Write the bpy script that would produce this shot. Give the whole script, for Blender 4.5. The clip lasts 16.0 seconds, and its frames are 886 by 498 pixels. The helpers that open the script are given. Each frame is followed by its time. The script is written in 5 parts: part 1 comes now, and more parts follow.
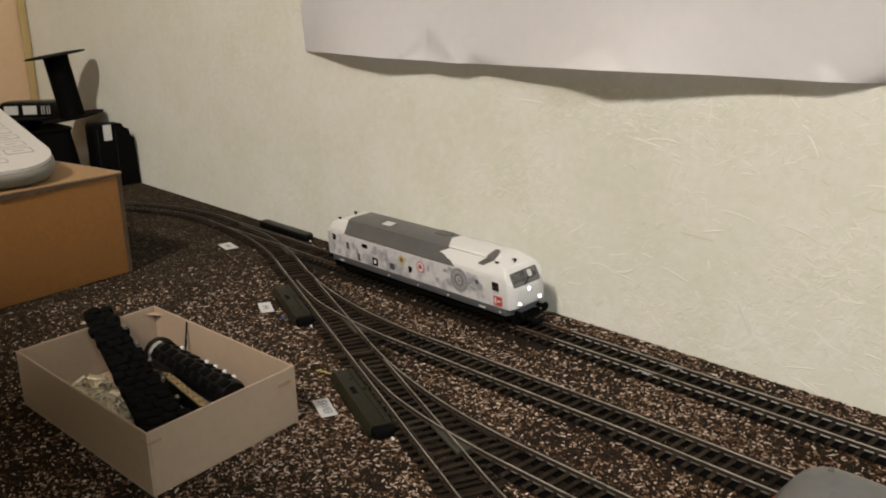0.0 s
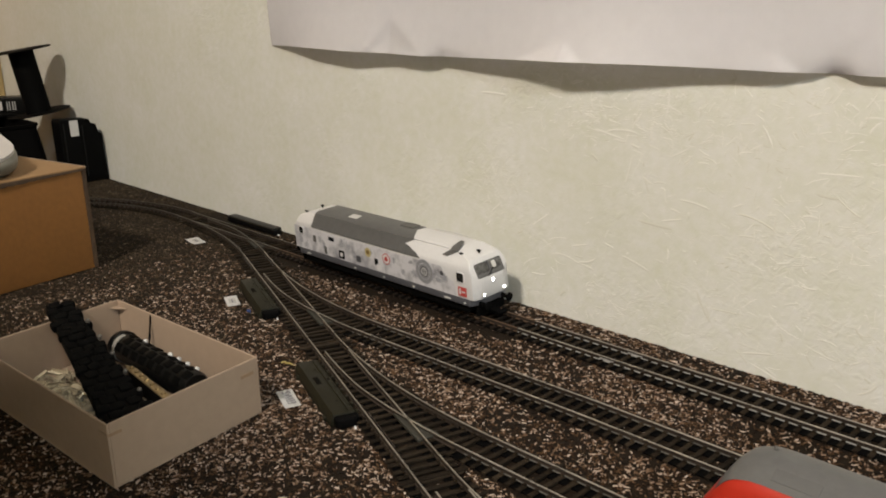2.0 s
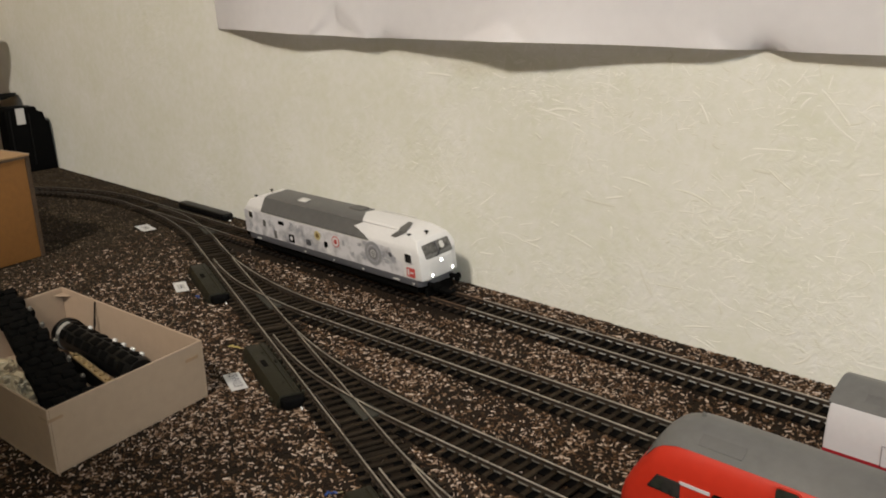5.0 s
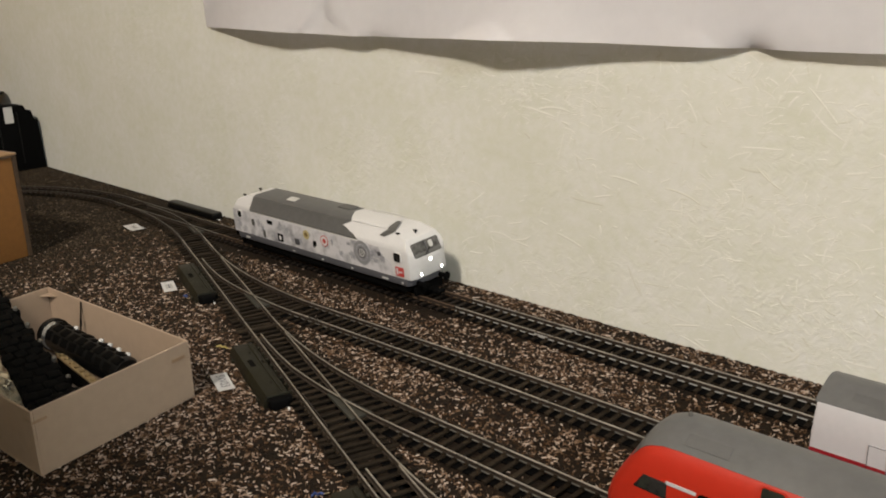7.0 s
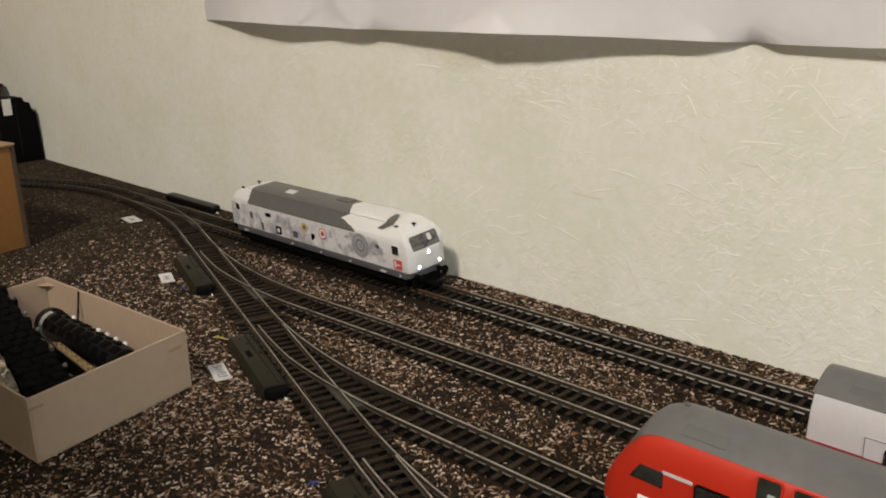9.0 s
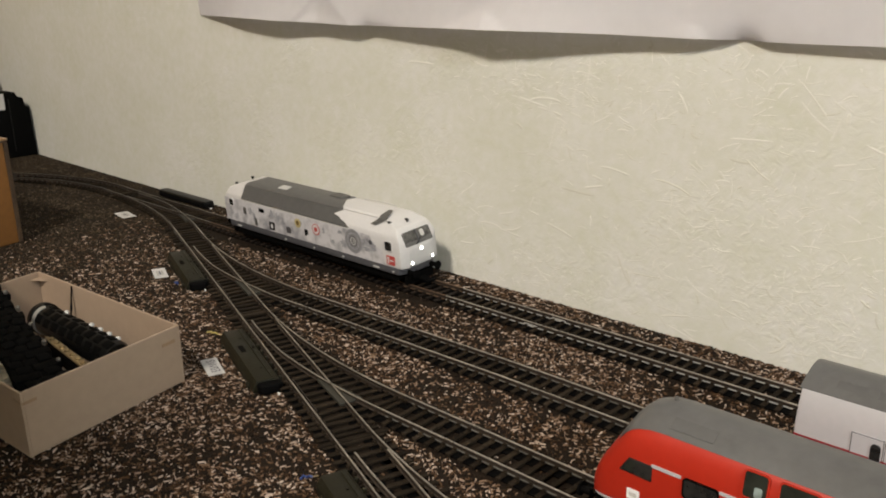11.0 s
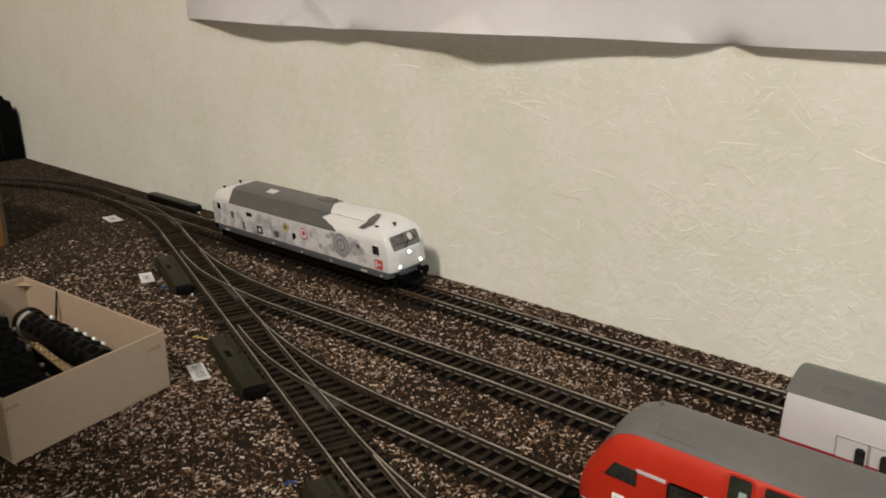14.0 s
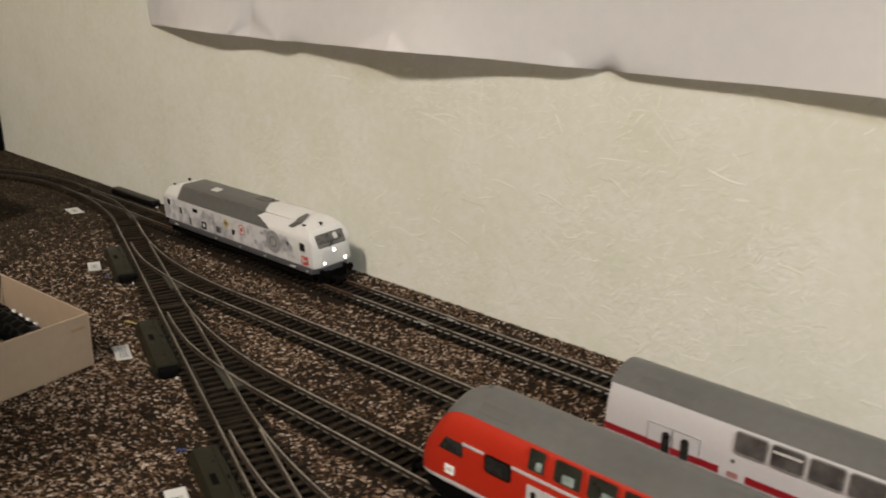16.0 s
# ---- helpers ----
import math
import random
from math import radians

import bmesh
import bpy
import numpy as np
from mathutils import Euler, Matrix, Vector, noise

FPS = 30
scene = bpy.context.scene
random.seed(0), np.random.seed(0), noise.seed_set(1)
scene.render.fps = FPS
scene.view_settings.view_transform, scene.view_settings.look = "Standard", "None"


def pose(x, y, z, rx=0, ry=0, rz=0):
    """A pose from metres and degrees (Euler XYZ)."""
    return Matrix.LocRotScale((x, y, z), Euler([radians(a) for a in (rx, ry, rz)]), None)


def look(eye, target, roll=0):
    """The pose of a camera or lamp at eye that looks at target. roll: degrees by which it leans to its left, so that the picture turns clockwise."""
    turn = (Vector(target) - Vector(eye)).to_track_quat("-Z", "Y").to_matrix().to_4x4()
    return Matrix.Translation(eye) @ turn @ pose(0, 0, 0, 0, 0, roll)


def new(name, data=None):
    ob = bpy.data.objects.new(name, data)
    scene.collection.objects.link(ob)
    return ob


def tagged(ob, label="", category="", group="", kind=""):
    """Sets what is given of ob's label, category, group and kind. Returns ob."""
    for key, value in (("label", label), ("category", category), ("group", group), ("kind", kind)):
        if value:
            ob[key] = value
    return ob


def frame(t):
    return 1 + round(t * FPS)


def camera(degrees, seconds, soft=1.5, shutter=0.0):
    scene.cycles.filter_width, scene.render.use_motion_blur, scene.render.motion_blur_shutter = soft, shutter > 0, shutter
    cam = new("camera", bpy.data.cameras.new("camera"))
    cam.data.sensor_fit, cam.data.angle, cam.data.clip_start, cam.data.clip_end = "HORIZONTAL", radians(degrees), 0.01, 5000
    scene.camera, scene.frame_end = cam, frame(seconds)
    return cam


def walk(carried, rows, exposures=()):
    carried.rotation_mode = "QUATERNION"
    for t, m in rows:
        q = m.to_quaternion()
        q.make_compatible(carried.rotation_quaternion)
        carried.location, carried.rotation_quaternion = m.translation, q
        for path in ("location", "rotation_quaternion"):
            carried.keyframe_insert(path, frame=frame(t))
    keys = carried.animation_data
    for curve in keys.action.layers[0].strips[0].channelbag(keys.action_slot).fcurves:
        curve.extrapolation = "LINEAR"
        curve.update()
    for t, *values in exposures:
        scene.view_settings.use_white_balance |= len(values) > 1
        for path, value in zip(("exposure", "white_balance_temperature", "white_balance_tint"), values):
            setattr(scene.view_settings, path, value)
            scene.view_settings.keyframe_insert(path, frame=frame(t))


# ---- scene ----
cam = camera(54.0, 16.0, soft=1.9, shutter=0.5)
PATH = [
    (0, (0.07560, 0.03990, 0.21249), (-0.64133, 0.68094, -0.06151), -1.42),
    (0.5, (0.07921, 0.04235, 0.21231), (-0.63010, 0.69158, -0.06225), -1.75),
    (1, (0.08148, 0.04162, 0.21222), (-0.62337, 0.69560, -0.06254), -1.77),
    (1.5, (0.08330, 0.04138, 0.21052), (-0.61934, 0.69821, -0.06313), -1.42),
    (2, (0.08462, 0.04308, 0.21022), (-0.61384, 0.70223, -0.06847), -1.47),
    (2.5, (0.08690, 0.04421, 0.20779), (-0.60776, 0.70607, -0.07396), -1.44),
    (3, (0.09005, 0.04715, 0.20563), (-0.58932, 0.72125, -0.08428), -1.41),
    (3.5, (0.09115, 0.04585, 0.20448), (-0.58783, 0.71913, -0.08824), -1.50),
    (4, (0.09106, 0.04537, 0.20511), (-0.58445, 0.72137, -0.08935), -1.29),
    (4.5, (0.09284, 0.04587, 0.20737), (-0.57800, 0.72580, -0.08874), -1.44),
    (5, (0.09525, 0.04841, 0.20735), (-0.57188, 0.73246, -0.08760), -1.81),
    (7.5, (0.09595, 0.05160, 0.20675), (-0.56331, 0.74204, -0.09103), -1.65),
    (8, (0.09605, 0.05036, 0.20577), (-0.56243, 0.74053, -0.09434), -1.47),
    (8.5, (0.09715, 0.05042, 0.20427), (-0.56363, 0.73868, -0.09516), -1.14),
    (9, (0.09635, 0.05048, 0.20342), (-0.56255, 0.74122, -0.09445), -1.24),
    (11.5, (0.09926, 0.04935, 0.20368), (-0.55284, 0.74432, -0.09929), -1.01),
    (12, (0.10004, 0.05231, 0.20395), (-0.55129, 0.74800, -0.09901), -1.37),
    (12.5, (0.10074, 0.05212, 0.20355), (-0.54584, 0.75247, -0.09886), -1.30),
    (13, (0.10048, 0.05210, 0.20353), (-0.54792, 0.75152, -0.09708), -1.33),
    (13.5, (0.10038, 0.05101, 0.20451), (-0.54690, 0.75174, -0.09551), -1.12),
    (14, (0.09972, 0.05230, 0.20357), (-0.54758, 0.75376, -0.09468), -0.91),
    (14.5, (0.09900, 0.05537, 0.20239), (-0.54697, 0.75648, -0.09956), -1.05),
    (14.8, (0.10300, 0.05700, 0.20300), (-0.53750, 0.76300, -0.09950), -1.00),
    (15, (0.10645, 0.06330, 0.20343), (-0.53204, 0.77114, -0.09871), -1.04),
    (15.2, (0.11400, 0.06300, 0.20800), (-0.51950, 0.77600, -0.09250), -0.80),
    (15.5, (0.13652, 0.06233, 0.20636), (-0.50678, 0.76606, -0.09519), -0.10),
    (15.7, (0.15100, 0.05300, 0.21200), (-0.49500, 0.75400, -0.09050), 0.00),
    (16, (0.17181, 0.05988, 0.21575), (-0.47887, 0.75923, -0.08012), 0.80),
]
walk(cam, [(t, look(eye, target, roll)) for t, eye, target, roll in PATH], ((0.0, 0.0, 6500, 10), (12.5, 0.0, 6500, 10), (14.0, -0.06, 6540, 10), (15.0, -0.12, 6610, 10), (15.5, -0.19, 6620, 10), (16.0, -0.15, 6660, 10)))

# ---- light ----
world = bpy.data.worlds.new("world")
scene.world = world
world.use_nodes = True
world.node_tree.nodes["Background"].inputs["Color"].default_value = (1.0, 0.9, 0.75, 1)
world.node_tree.nodes["Background"].inputs["Strength"].default_value = 0.01


def unseen_lamp(x, y, z, watts, size, colour):
    data = bpy.data.lights.new("unseen_lamp", "AREA")
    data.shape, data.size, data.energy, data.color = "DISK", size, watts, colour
    ob = new("unseen_lamp", data)
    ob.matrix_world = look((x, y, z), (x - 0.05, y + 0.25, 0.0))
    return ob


unseen_lamp(0.12, -1.0, 1.55, 47.5, 0.25, (1.0, 0.902, 0.772))
# assumed second lamp out of view, added to light the faces towards +x
unseen_lamp(1.8, -0.47, 1.2, 38.5, 0.16, (0.865, 0.947, 1.0))
scene.view_settings.exposure = 0.0

# ---- materials ----


def material(name, colour, rough=0.5, metal=0.0, var=0.18, coarse=25.0, fine=400.0, bump=0.15, grain=900.0, tint=None, each=0.0, coat=0.0, spec=0.5):
    """A surface with soft stains, fine grain and relief; coarse, fine and grain are in features per metre."""
    m = bpy.data.materials.new(name)
    m.use_nodes = True
    n, link = m.node_tree.nodes, m.node_tree.links.new
    b = n["Principled BSDF"]
    geo = n.new("ShaderNodeNewGeometry")
    big, small = n.new("ShaderNodeTexNoise"), n.new("ShaderNodeTexNoise")
    big.inputs["Scale"].default_value, big.inputs["Detail"].default_value = coarse, 4
    small.inputs["Scale"].default_value, small.inputs["Detail"].default_value = fine, 5
    link(geo.outputs["Position"], big.inputs["Vector"])
    link(geo.outputs["Position"], small.inputs["Vector"])
    ramp = n.new("ShaderNodeValToRGB")
    low = tint or tuple(c * (1 - 1.6 * var) for c in colour)
    ramp.color_ramp.elements[0].position, ramp.color_ramp.elements[1].position = 0.32, 0.66
    ramp.color_ramp.elements[0].color, ramp.color_ramp.elements[1].color = (*low, 1), (*colour, 1)
    mixn = n.new("ShaderNodeMath")
    mixn.operation = "MULTIPLY_ADD"
    mixn.inputs[1].default_value = 0.5
    half = n.new("ShaderNodeMath")
    half.operation = "MULTIPLY"
    half.inputs[1].default_value = 0.5
    link(small.outputs["Fac"], half.inputs[0])
    link(big.outputs["Fac"], mixn.inputs[0])
    link(half.outputs[0], mixn.inputs[2])
    link(mixn.outputs[0], ramp.inputs["Fac"])
    out = ramp.outputs["Color"]
    if each:
        info, hsv, rng = n.new("ShaderNodeObjectInfo"), n.new("ShaderNodeHueSaturation"), n.new("ShaderNodeMapRange")
        rng.inputs["To Min"].default_value, rng.inputs["To Max"].default_value = 1 - each, 1 + each
        link(info.outputs["Random"], rng.inputs["Value"])
        link(rng.outputs["Result"], hsv.inputs["Value"])
        link(out, hsv.inputs["Color"])
        out = hsv.outputs["Color"]
    link(out, b.inputs["Base Color"])
    rr = n.new("ShaderNodeMapRange")
    rr.inputs["To Min"].default_value, rr.inputs["To Max"].default_value = max(0.03, rough - 0.12), min(1, rough + 0.12)
    link(big.outputs["Fac"], rr.inputs["Value"])
    link(rr.outputs["Result"], b.inputs["Roughness"])
    b.inputs["Metallic"].default_value = metal
    b.inputs["Coat Weight"].default_value = coat
    b.inputs["Specular IOR Level"].default_value = spec
    if bump:
        g, bp = n.new("ShaderNodeTexNoise"), n.new("ShaderNodeBump")
        g.inputs["Scale"].default_value, g.inputs["Detail"].default_value = grain, 4
        bp.inputs["Strength"].default_value, bp.inputs["Distance"].default_value = bump, 0.0006
        link(geo.outputs["Position"], g.inputs["Vector"])
        link(g.outputs["Fac"], bp.inputs["Height"])
        link(bp.outputs["Normal"], b.inputs["Normal"])
    return m


def island_material(name, stops, rough, bump=0.2, spec=0.3):
    """Loose bits joined in one mesh, each with a colour of its own out of the stops."""
    m = material(name, stops[0][1], rough, bump=bump, spec=spec)
    n, link = m.node_tree.nodes, m.node_tree.links.new
    geo, ramp = n.new("ShaderNodeNewGeometry"), n.new("ShaderNodeValToRGB")
    ramp.color_ramp.interpolation = "LINEAR"
    while len(ramp.color_ramp.elements) < len(stops):
        ramp.color_ramp.elements.new(0.5)
    for e, (p, c) in zip(ramp.color_ramp.elements, stops):
        e.position, e.color = p, (*c, 1)
    link(geo.outputs["Random Per Island"], ramp.inputs["Fac"])
    link(ramp.outputs["Color"], n["Principled BSDF"].inputs["Base Color"])
    return m


def glow(name, colour, strength):
    m = material(name, colour, 0.3, bump=0)
    b = m.node_tree.nodes["Principled BSDF"]
    b.inputs["Emission Color"].default_value = (*colour, 1)
    b.inputs["Emission Strength"].default_value = strength
    return m


WALLPAPER = material("wallpaper", (0.645, 0.634, 0.605), 0.75, var=0.05, coarse=26, fine=150, tint=(0.574, 0.572, 0.492), bump=0.15, grain=420)
STRAND = island_material("wallpaper_strand", [(0.0, (0.56, 0.545, 0.478)), (0.18, (0.60, 0.586, 0.53)), (0.5, (0.63, 0.618, 0.568)), (1.0, (0.67, 0.655, 0.61))], 0.7)


def pressed_fibres(m):
    """Uneven pressed relief in drifts, as in ingrain wallpaper."""
    n, link = m.node_tree.nodes, m.node_tree.links.new
    geo, drift, fib, ramp, mul, bp = (n.new("ShaderNode" + k) for k in ("NewGeometry", "TexNoise", "TexNoise", "ValToRGB", "Math", "Bump"))
    drift.inputs["Scale"].default_value, fib.inputs["Scale"].default_value = 14.0, 120.0
    fib.inputs["Detail"].default_value, fib.inputs["Distortion"].default_value = 3.0, 1.6
    ramp.color_ramp.elements[0].position, ramp.color_ramp.elements[1].position = 0.38, 0.68
    mul.operation = "MULTIPLY"
    bp.inputs["Strength"].default_value, bp.inputs["Distance"].default_value = 0.42, 0.0015
    link(geo.outputs["Position"], drift.inputs["Vector"])
    link(geo.outputs["Position"], fib.inputs["Vector"])
    link(drift.outputs["Fac"], ramp.inputs["Fac"])
    link(ramp.outputs["Color"], mul.inputs[0])
    link(fib.outputs["Fac"], mul.inputs[1])
    link(mul.outputs[0], bp.inputs["Height"])
    first = n["Bump"]
    link(first.outputs["Normal"], bp.inputs["Normal"])
    link(bp.outputs["Normal"], n["Principled BSDF"].inputs["Normal"])


pressed_fibres(WALLPAPER)
PLASTER = material("plaster", (0.45, 0.42, 0.325), 0.85, var=0.05, coarse=3, fine=90, bump=0.3, grain=300)
PAPER = material("white_paper", (0.90, 0.88, 0.91), 0.65, var=0.03, coarse=6, fine=120, bump=0.05, grain=500)
RUBBER = material("rubber_mat", (0.0155, 0.0094, 0.0050), 0.85, tint=(0.006, 0.0036, 0.002), var=0.3, coarse=60, fine=700, bump=0.8, grain=650, spec=0.15)
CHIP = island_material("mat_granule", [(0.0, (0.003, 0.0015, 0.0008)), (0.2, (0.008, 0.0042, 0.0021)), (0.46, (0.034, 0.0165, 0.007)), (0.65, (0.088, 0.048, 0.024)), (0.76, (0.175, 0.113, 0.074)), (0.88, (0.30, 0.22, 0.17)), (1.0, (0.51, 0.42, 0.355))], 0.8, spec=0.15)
# far-left flecks: dusty, with the dimmer light there put into their colour
CHIP_DUSTY_DIM = island_material("dim_dusty_mat_granule", [(0.0, (0.008, 0.0055, 0.003)), (0.4, (0.021, 0.0145, 0.0083)), (0.7, (0.042, 0.0292, 0.017)), (0.88, (0.082, 0.059, 0.037)), (1.0, (0.165, 0.124, 0.082))], 0.8, spec=0.15)
WOODTOP = material("table_board", (0.34, 0.22, 0.12), 0.5, var=0.2, coarse=12, fine=200)
WEB = material("rail_web", (0.048, 0.036, 0.028), 0.6, 0.3, var=0.3, coarse=60, fine=400, bump=0.25, spec=0.3)
STEEL = material("rail_steel", (0.60, 0.548, 0.49), 0.30, 0.8, var=0.28, coarse=35, fine=300, bump=0.12, grain=700)
WORN = material("worn_brassy_steel", (0.45, 0.41, 0.352), 0.32, 0.75, var=0.35, coarse=30, fine=300, bump=0.12, grain=700)
OLD = material("tarnished_rail", (0.19, 0.175, 0.15), 0.4, 0.65, var=0.35, coarse=40, bump=0.2)
DULL = material("dull_steel", (0.15, 0.14, 0.125), 0.4, 0.4, var=0.3, coarse=40, bump=0.1)
BRIGHT = material("bright_steel", (0.42, 0.41, 0.39), 0.32, 0.4, var=0.12, bump=0.1)
RUST = material("rusty_rail", (0.15, 0.10, 0.066), 0.6, 0.45, var=0.3, coarse=50, fine=420, bump=0.35, tint=(0.10, 0.055, 0.03))
SLEEPER = material("sleeper_plastic", (0.028, 0.0204, 0.0138), 0.65, var=0.4, coarse=80, fine=500, bump=0.3, each=0.4, spec=0.06)
SLEEPER_BROWN = material("brown_sleeper_plastic", (0.014, 0.009, 0.006), 0.65, var=0.3, coarse=80, fine=500, bump=0.3, each=0.3, spec=0.2)
OLIVE = material("olive_plastic", (0.0125, 0.0111, 0.0050), 0.55, var=0.3, coarse=60, fine=500, bump=0.25, grain=1400, spec=0.22)
FROG = material("frog_plastic", (0.030, 0.028, 0.021), 0.6, var=0.25, coarse=90, fine=500)
BLACK = material("black_plastic", (0.0025, 0.0025, 0.0025), 0.7, var=0.2, bump=0.12, spec=0.05)
BLACK_GLOSS = material("black_gloss_plastic", (0.0035, 0.0035, 0.0035), 0.35, var=0.2, bump=0.05, spec=0.22)
WHITE = material("white_paint", (0.585, 0.575, 0.58), 0.38, var=0.05, coarse=40, bump=0.04)
COACH_WHITE = material("coach_white_paint", (0.445, 0.44, 0.462), 0.33, var=0.04, coarse=30, bump=0.03)
RED = material("traffic_red_paint", (0.38, 0.02, 0.008), 0.38, var=0.07, coarse=30, bump=0.03)
STRIPE_RED = material("stripe_red_paint", (0.22, 0.009, 0.015), 0.4, var=0.06, bump=0.03)
FADED_RED = material("faded_red_print", (0.33, 0.16, 0.155), 0.45, var=0.25, coarse=300, bump=0.02)
ROOF = material("grey_roof_paint", (0.100, 0.099, 0.099), 0.42, var=0.16, coarse=22, fine=250, bump=0.08)
PALE_BAND = material("pale_grey_band", (0.27, 0.26, 0.24), 0.5, var=0.15, coarse=120)
ROOF_VENT = material("roof_vent_paint", (0.084, 0.083, 0.083), 0.5, var=0.1, coarse=60, bump=0.08)
ROOF_DARK = material("dark_grey_roof_paint", (0.095, 0.092, 0.088), 0.55, var=0.14, coarse=60, bump=0.08)
SKIRT = material("grey_skirt_paint", (0.075, 0.075, 0.085), 0.5, var=0.1, coarse=60, bump=0.05)
WINDOW = material("dark_window", (0.030, 0.028, 0.026), 0.10, var=0.5, coarse=70, bump=0, tint=(0.008, 0.008, 0.008))
WINDOW_GREEN = material("green_window", (0.028, 0.030, 0.024), 0.12, var=0.4, coarse=90, bump=0, tint=(0.012, 0.013, 0.010))
COACH_WINDOW = material("coach_window", (0.10, 0.096, 0.094), 0.12, var=0.5, coarse=75, fine=160, bump=0, tint=(0.018, 0.017, 0.017))
SEAT = material("seat_behind_glass", (0.26, 0.32, 0.31), 0.2, var=0.3, coarse=200, bump=0, tint=(0.12, 0.14, 0.13))
SCREEN = material("grey_windscreen", (0.15, 0.145, 0.14), 0.10, var=0.5, coarse=120, bump=0, tint=(0.02, 0.02, 0.02))
RIM = material("window_rim_grey", (0.20, 0.195, 0.195), 0.4, var=0.2, coarse=120, bump=0.03)
GREY_TRIM = material("grey_trim", (0.50, 0.49, 0.48), 0.4, var=0.08, bump=0.03)
LAMP = glow("headlamp_glow", (1.0, 0.97, 0.88), 9.0)
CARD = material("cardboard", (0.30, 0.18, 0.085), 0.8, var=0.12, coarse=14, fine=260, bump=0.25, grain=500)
# the front wall is darker and more orange than the other walls
CARD_FRONT = material("orange_cardboard", (0.23, 0.098, 0.02), 0.8, var=0.12, coarse=14, fine=260, bump=0.25, grain=500)
CARD_EDGE_SHADE = material("cardboard_edge_shade", (0.07, 0.04, 0.02), 0.85, var=0.3, coarse=90, fine=400)
BOXCARD = material("pale_box_card", (0.318, 0.236, 0.172), 0.62, var=0.08, coarse=18, fine=200, bump=0.12)
DARK_OLD = material("dark_tarnished_rail", (0.085, 0.078, 0.068), 0.45, 0.5, var=0.4, coarse=40, bump=0.2)
TAPE = material("box_tape", (0.265, 0.175, 0.105), 0.4, var=0.15, coarse=50)
SILVER = material("nickel_silver", (0.56, 0.485, 0.35), 0.42, 0.35, var=0.3, coarse=120)
BRASS = material("brass_strip", (0.42, 0.32, 0.18), 0.36, 0.85, var=0.2, coarse=150)
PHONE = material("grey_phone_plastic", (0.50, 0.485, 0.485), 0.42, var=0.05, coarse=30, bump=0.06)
# housing sides, a darker tone than the key face
PHONE_SIDE = material("darker_phone_side", (0.185, 0.178, 0.155), 0.45, var=0.06, coarse=30, bump=0.06)
KEYLINE = material("phone_marking", (0.22, 0.21, 0.20), 0.5, bump=0)
CUPBOARD = material("beige_board", (0.62, 0.44, 0.29), 0.55, var=0.06, coarse=8, fine=150, bump=0.1)
BOARD_EDGE_SHADE = material("board_edge_shade", (0.40, 0.29, 0.13), 0.6, var=0.1, coarse=20)
LABEL = material("label_paper", (0.76, 0.755, 0.76), 0.6, var=0.04, bump=0.05)
INK = material("grey_ink", (0.20, 0.20, 0.23), 0.7, bump=0)
YELLOW = material("yellow_insulation", (0.31, 0.24, 0.06), 0.45, bump=0.05)
BLUE = material("blue_insulation", (0.02, 0.05, 0.18), 0.45, bump=0.05)

# ---- mesh helpers: millimetres in, metres out ----
MM = 0.001
GAUGE = 8.75


def thing(name, x=0.0, y=0.0, z=0.0, rz=0.0, label="", category="", group="", kind="", rx=0.0, ry=0.0):
    ob = new(name)
    ob.matrix_world = pose(x * MM, y * MM, z * MM, rx, ry, rz)
    ob.empty_display_size = 0.01
    return tagged(ob, label, category, group, kind)


def finish(name, bm, mat, smooth=35):
    bmesh.ops.recalc_face_normals(bm, faces=bm.faces)
    me = bpy.data.meshes.new(name)
    bm.to_mesh(me)
    bm.free()
    me.transform(Matrix.Scale(MM, 4))
    me.materials.append(mat)
    if smooth:
        me.shade_smooth()
        me.set_sharp_from_angle(angle=radians(smooth))
    return me


def part(name, bm, mat, parent=None, label="", smooth=35, kind=""):
    ob = new(name, finish(name, bm, mat, smooth))
    ob.parent = parent
    return tagged(ob, label, kind=kind)


def shared(name, me, parent, m):
    ob = new(name, me)
    ob.parent = parent
    ob.matrix_basis = m
    return ob


def bevelled(bm, verts, width, seg=2):
    if width:
        edges = {e for v in verts for e in v.link_edges}
        bmesh.ops.bevel(bm, geom=list(edges), offset=width, segments=seg, affect="EDGES", profile=0.6)


def box(x0, x1, y0, y1, z0, z1, bevel=0.0, seg=2, bm=None, m=None):
    fresh = bmesh.new()
    vs = [fresh.verts.new((x, y, z)) for x in (x0, x1) for y in (y0, y1) for z in (z0, z1)]
    for f in ((0, 1, 3, 2), (4, 6, 7, 5), (0, 4, 5, 1), (2, 3, 7, 6), (0, 2, 6, 4), (1, 5, 7, 3)):
        fresh.faces.new([vs[i] for i in f])
    bevelled(fresh, vs, bevel, seg)
    return joined(bm, fresh, m)


def joined(bm, fresh, m=None):
    if m is not None:
        fresh.transform(m)
    if bm is None:
        return fresh
    me = bpy.data.meshes.new("join")
    fresh.to_mesh(me)
    fresh.free()
    bm.from_mesh(me)
    bpy.data.meshes.remove(me)
    return bm


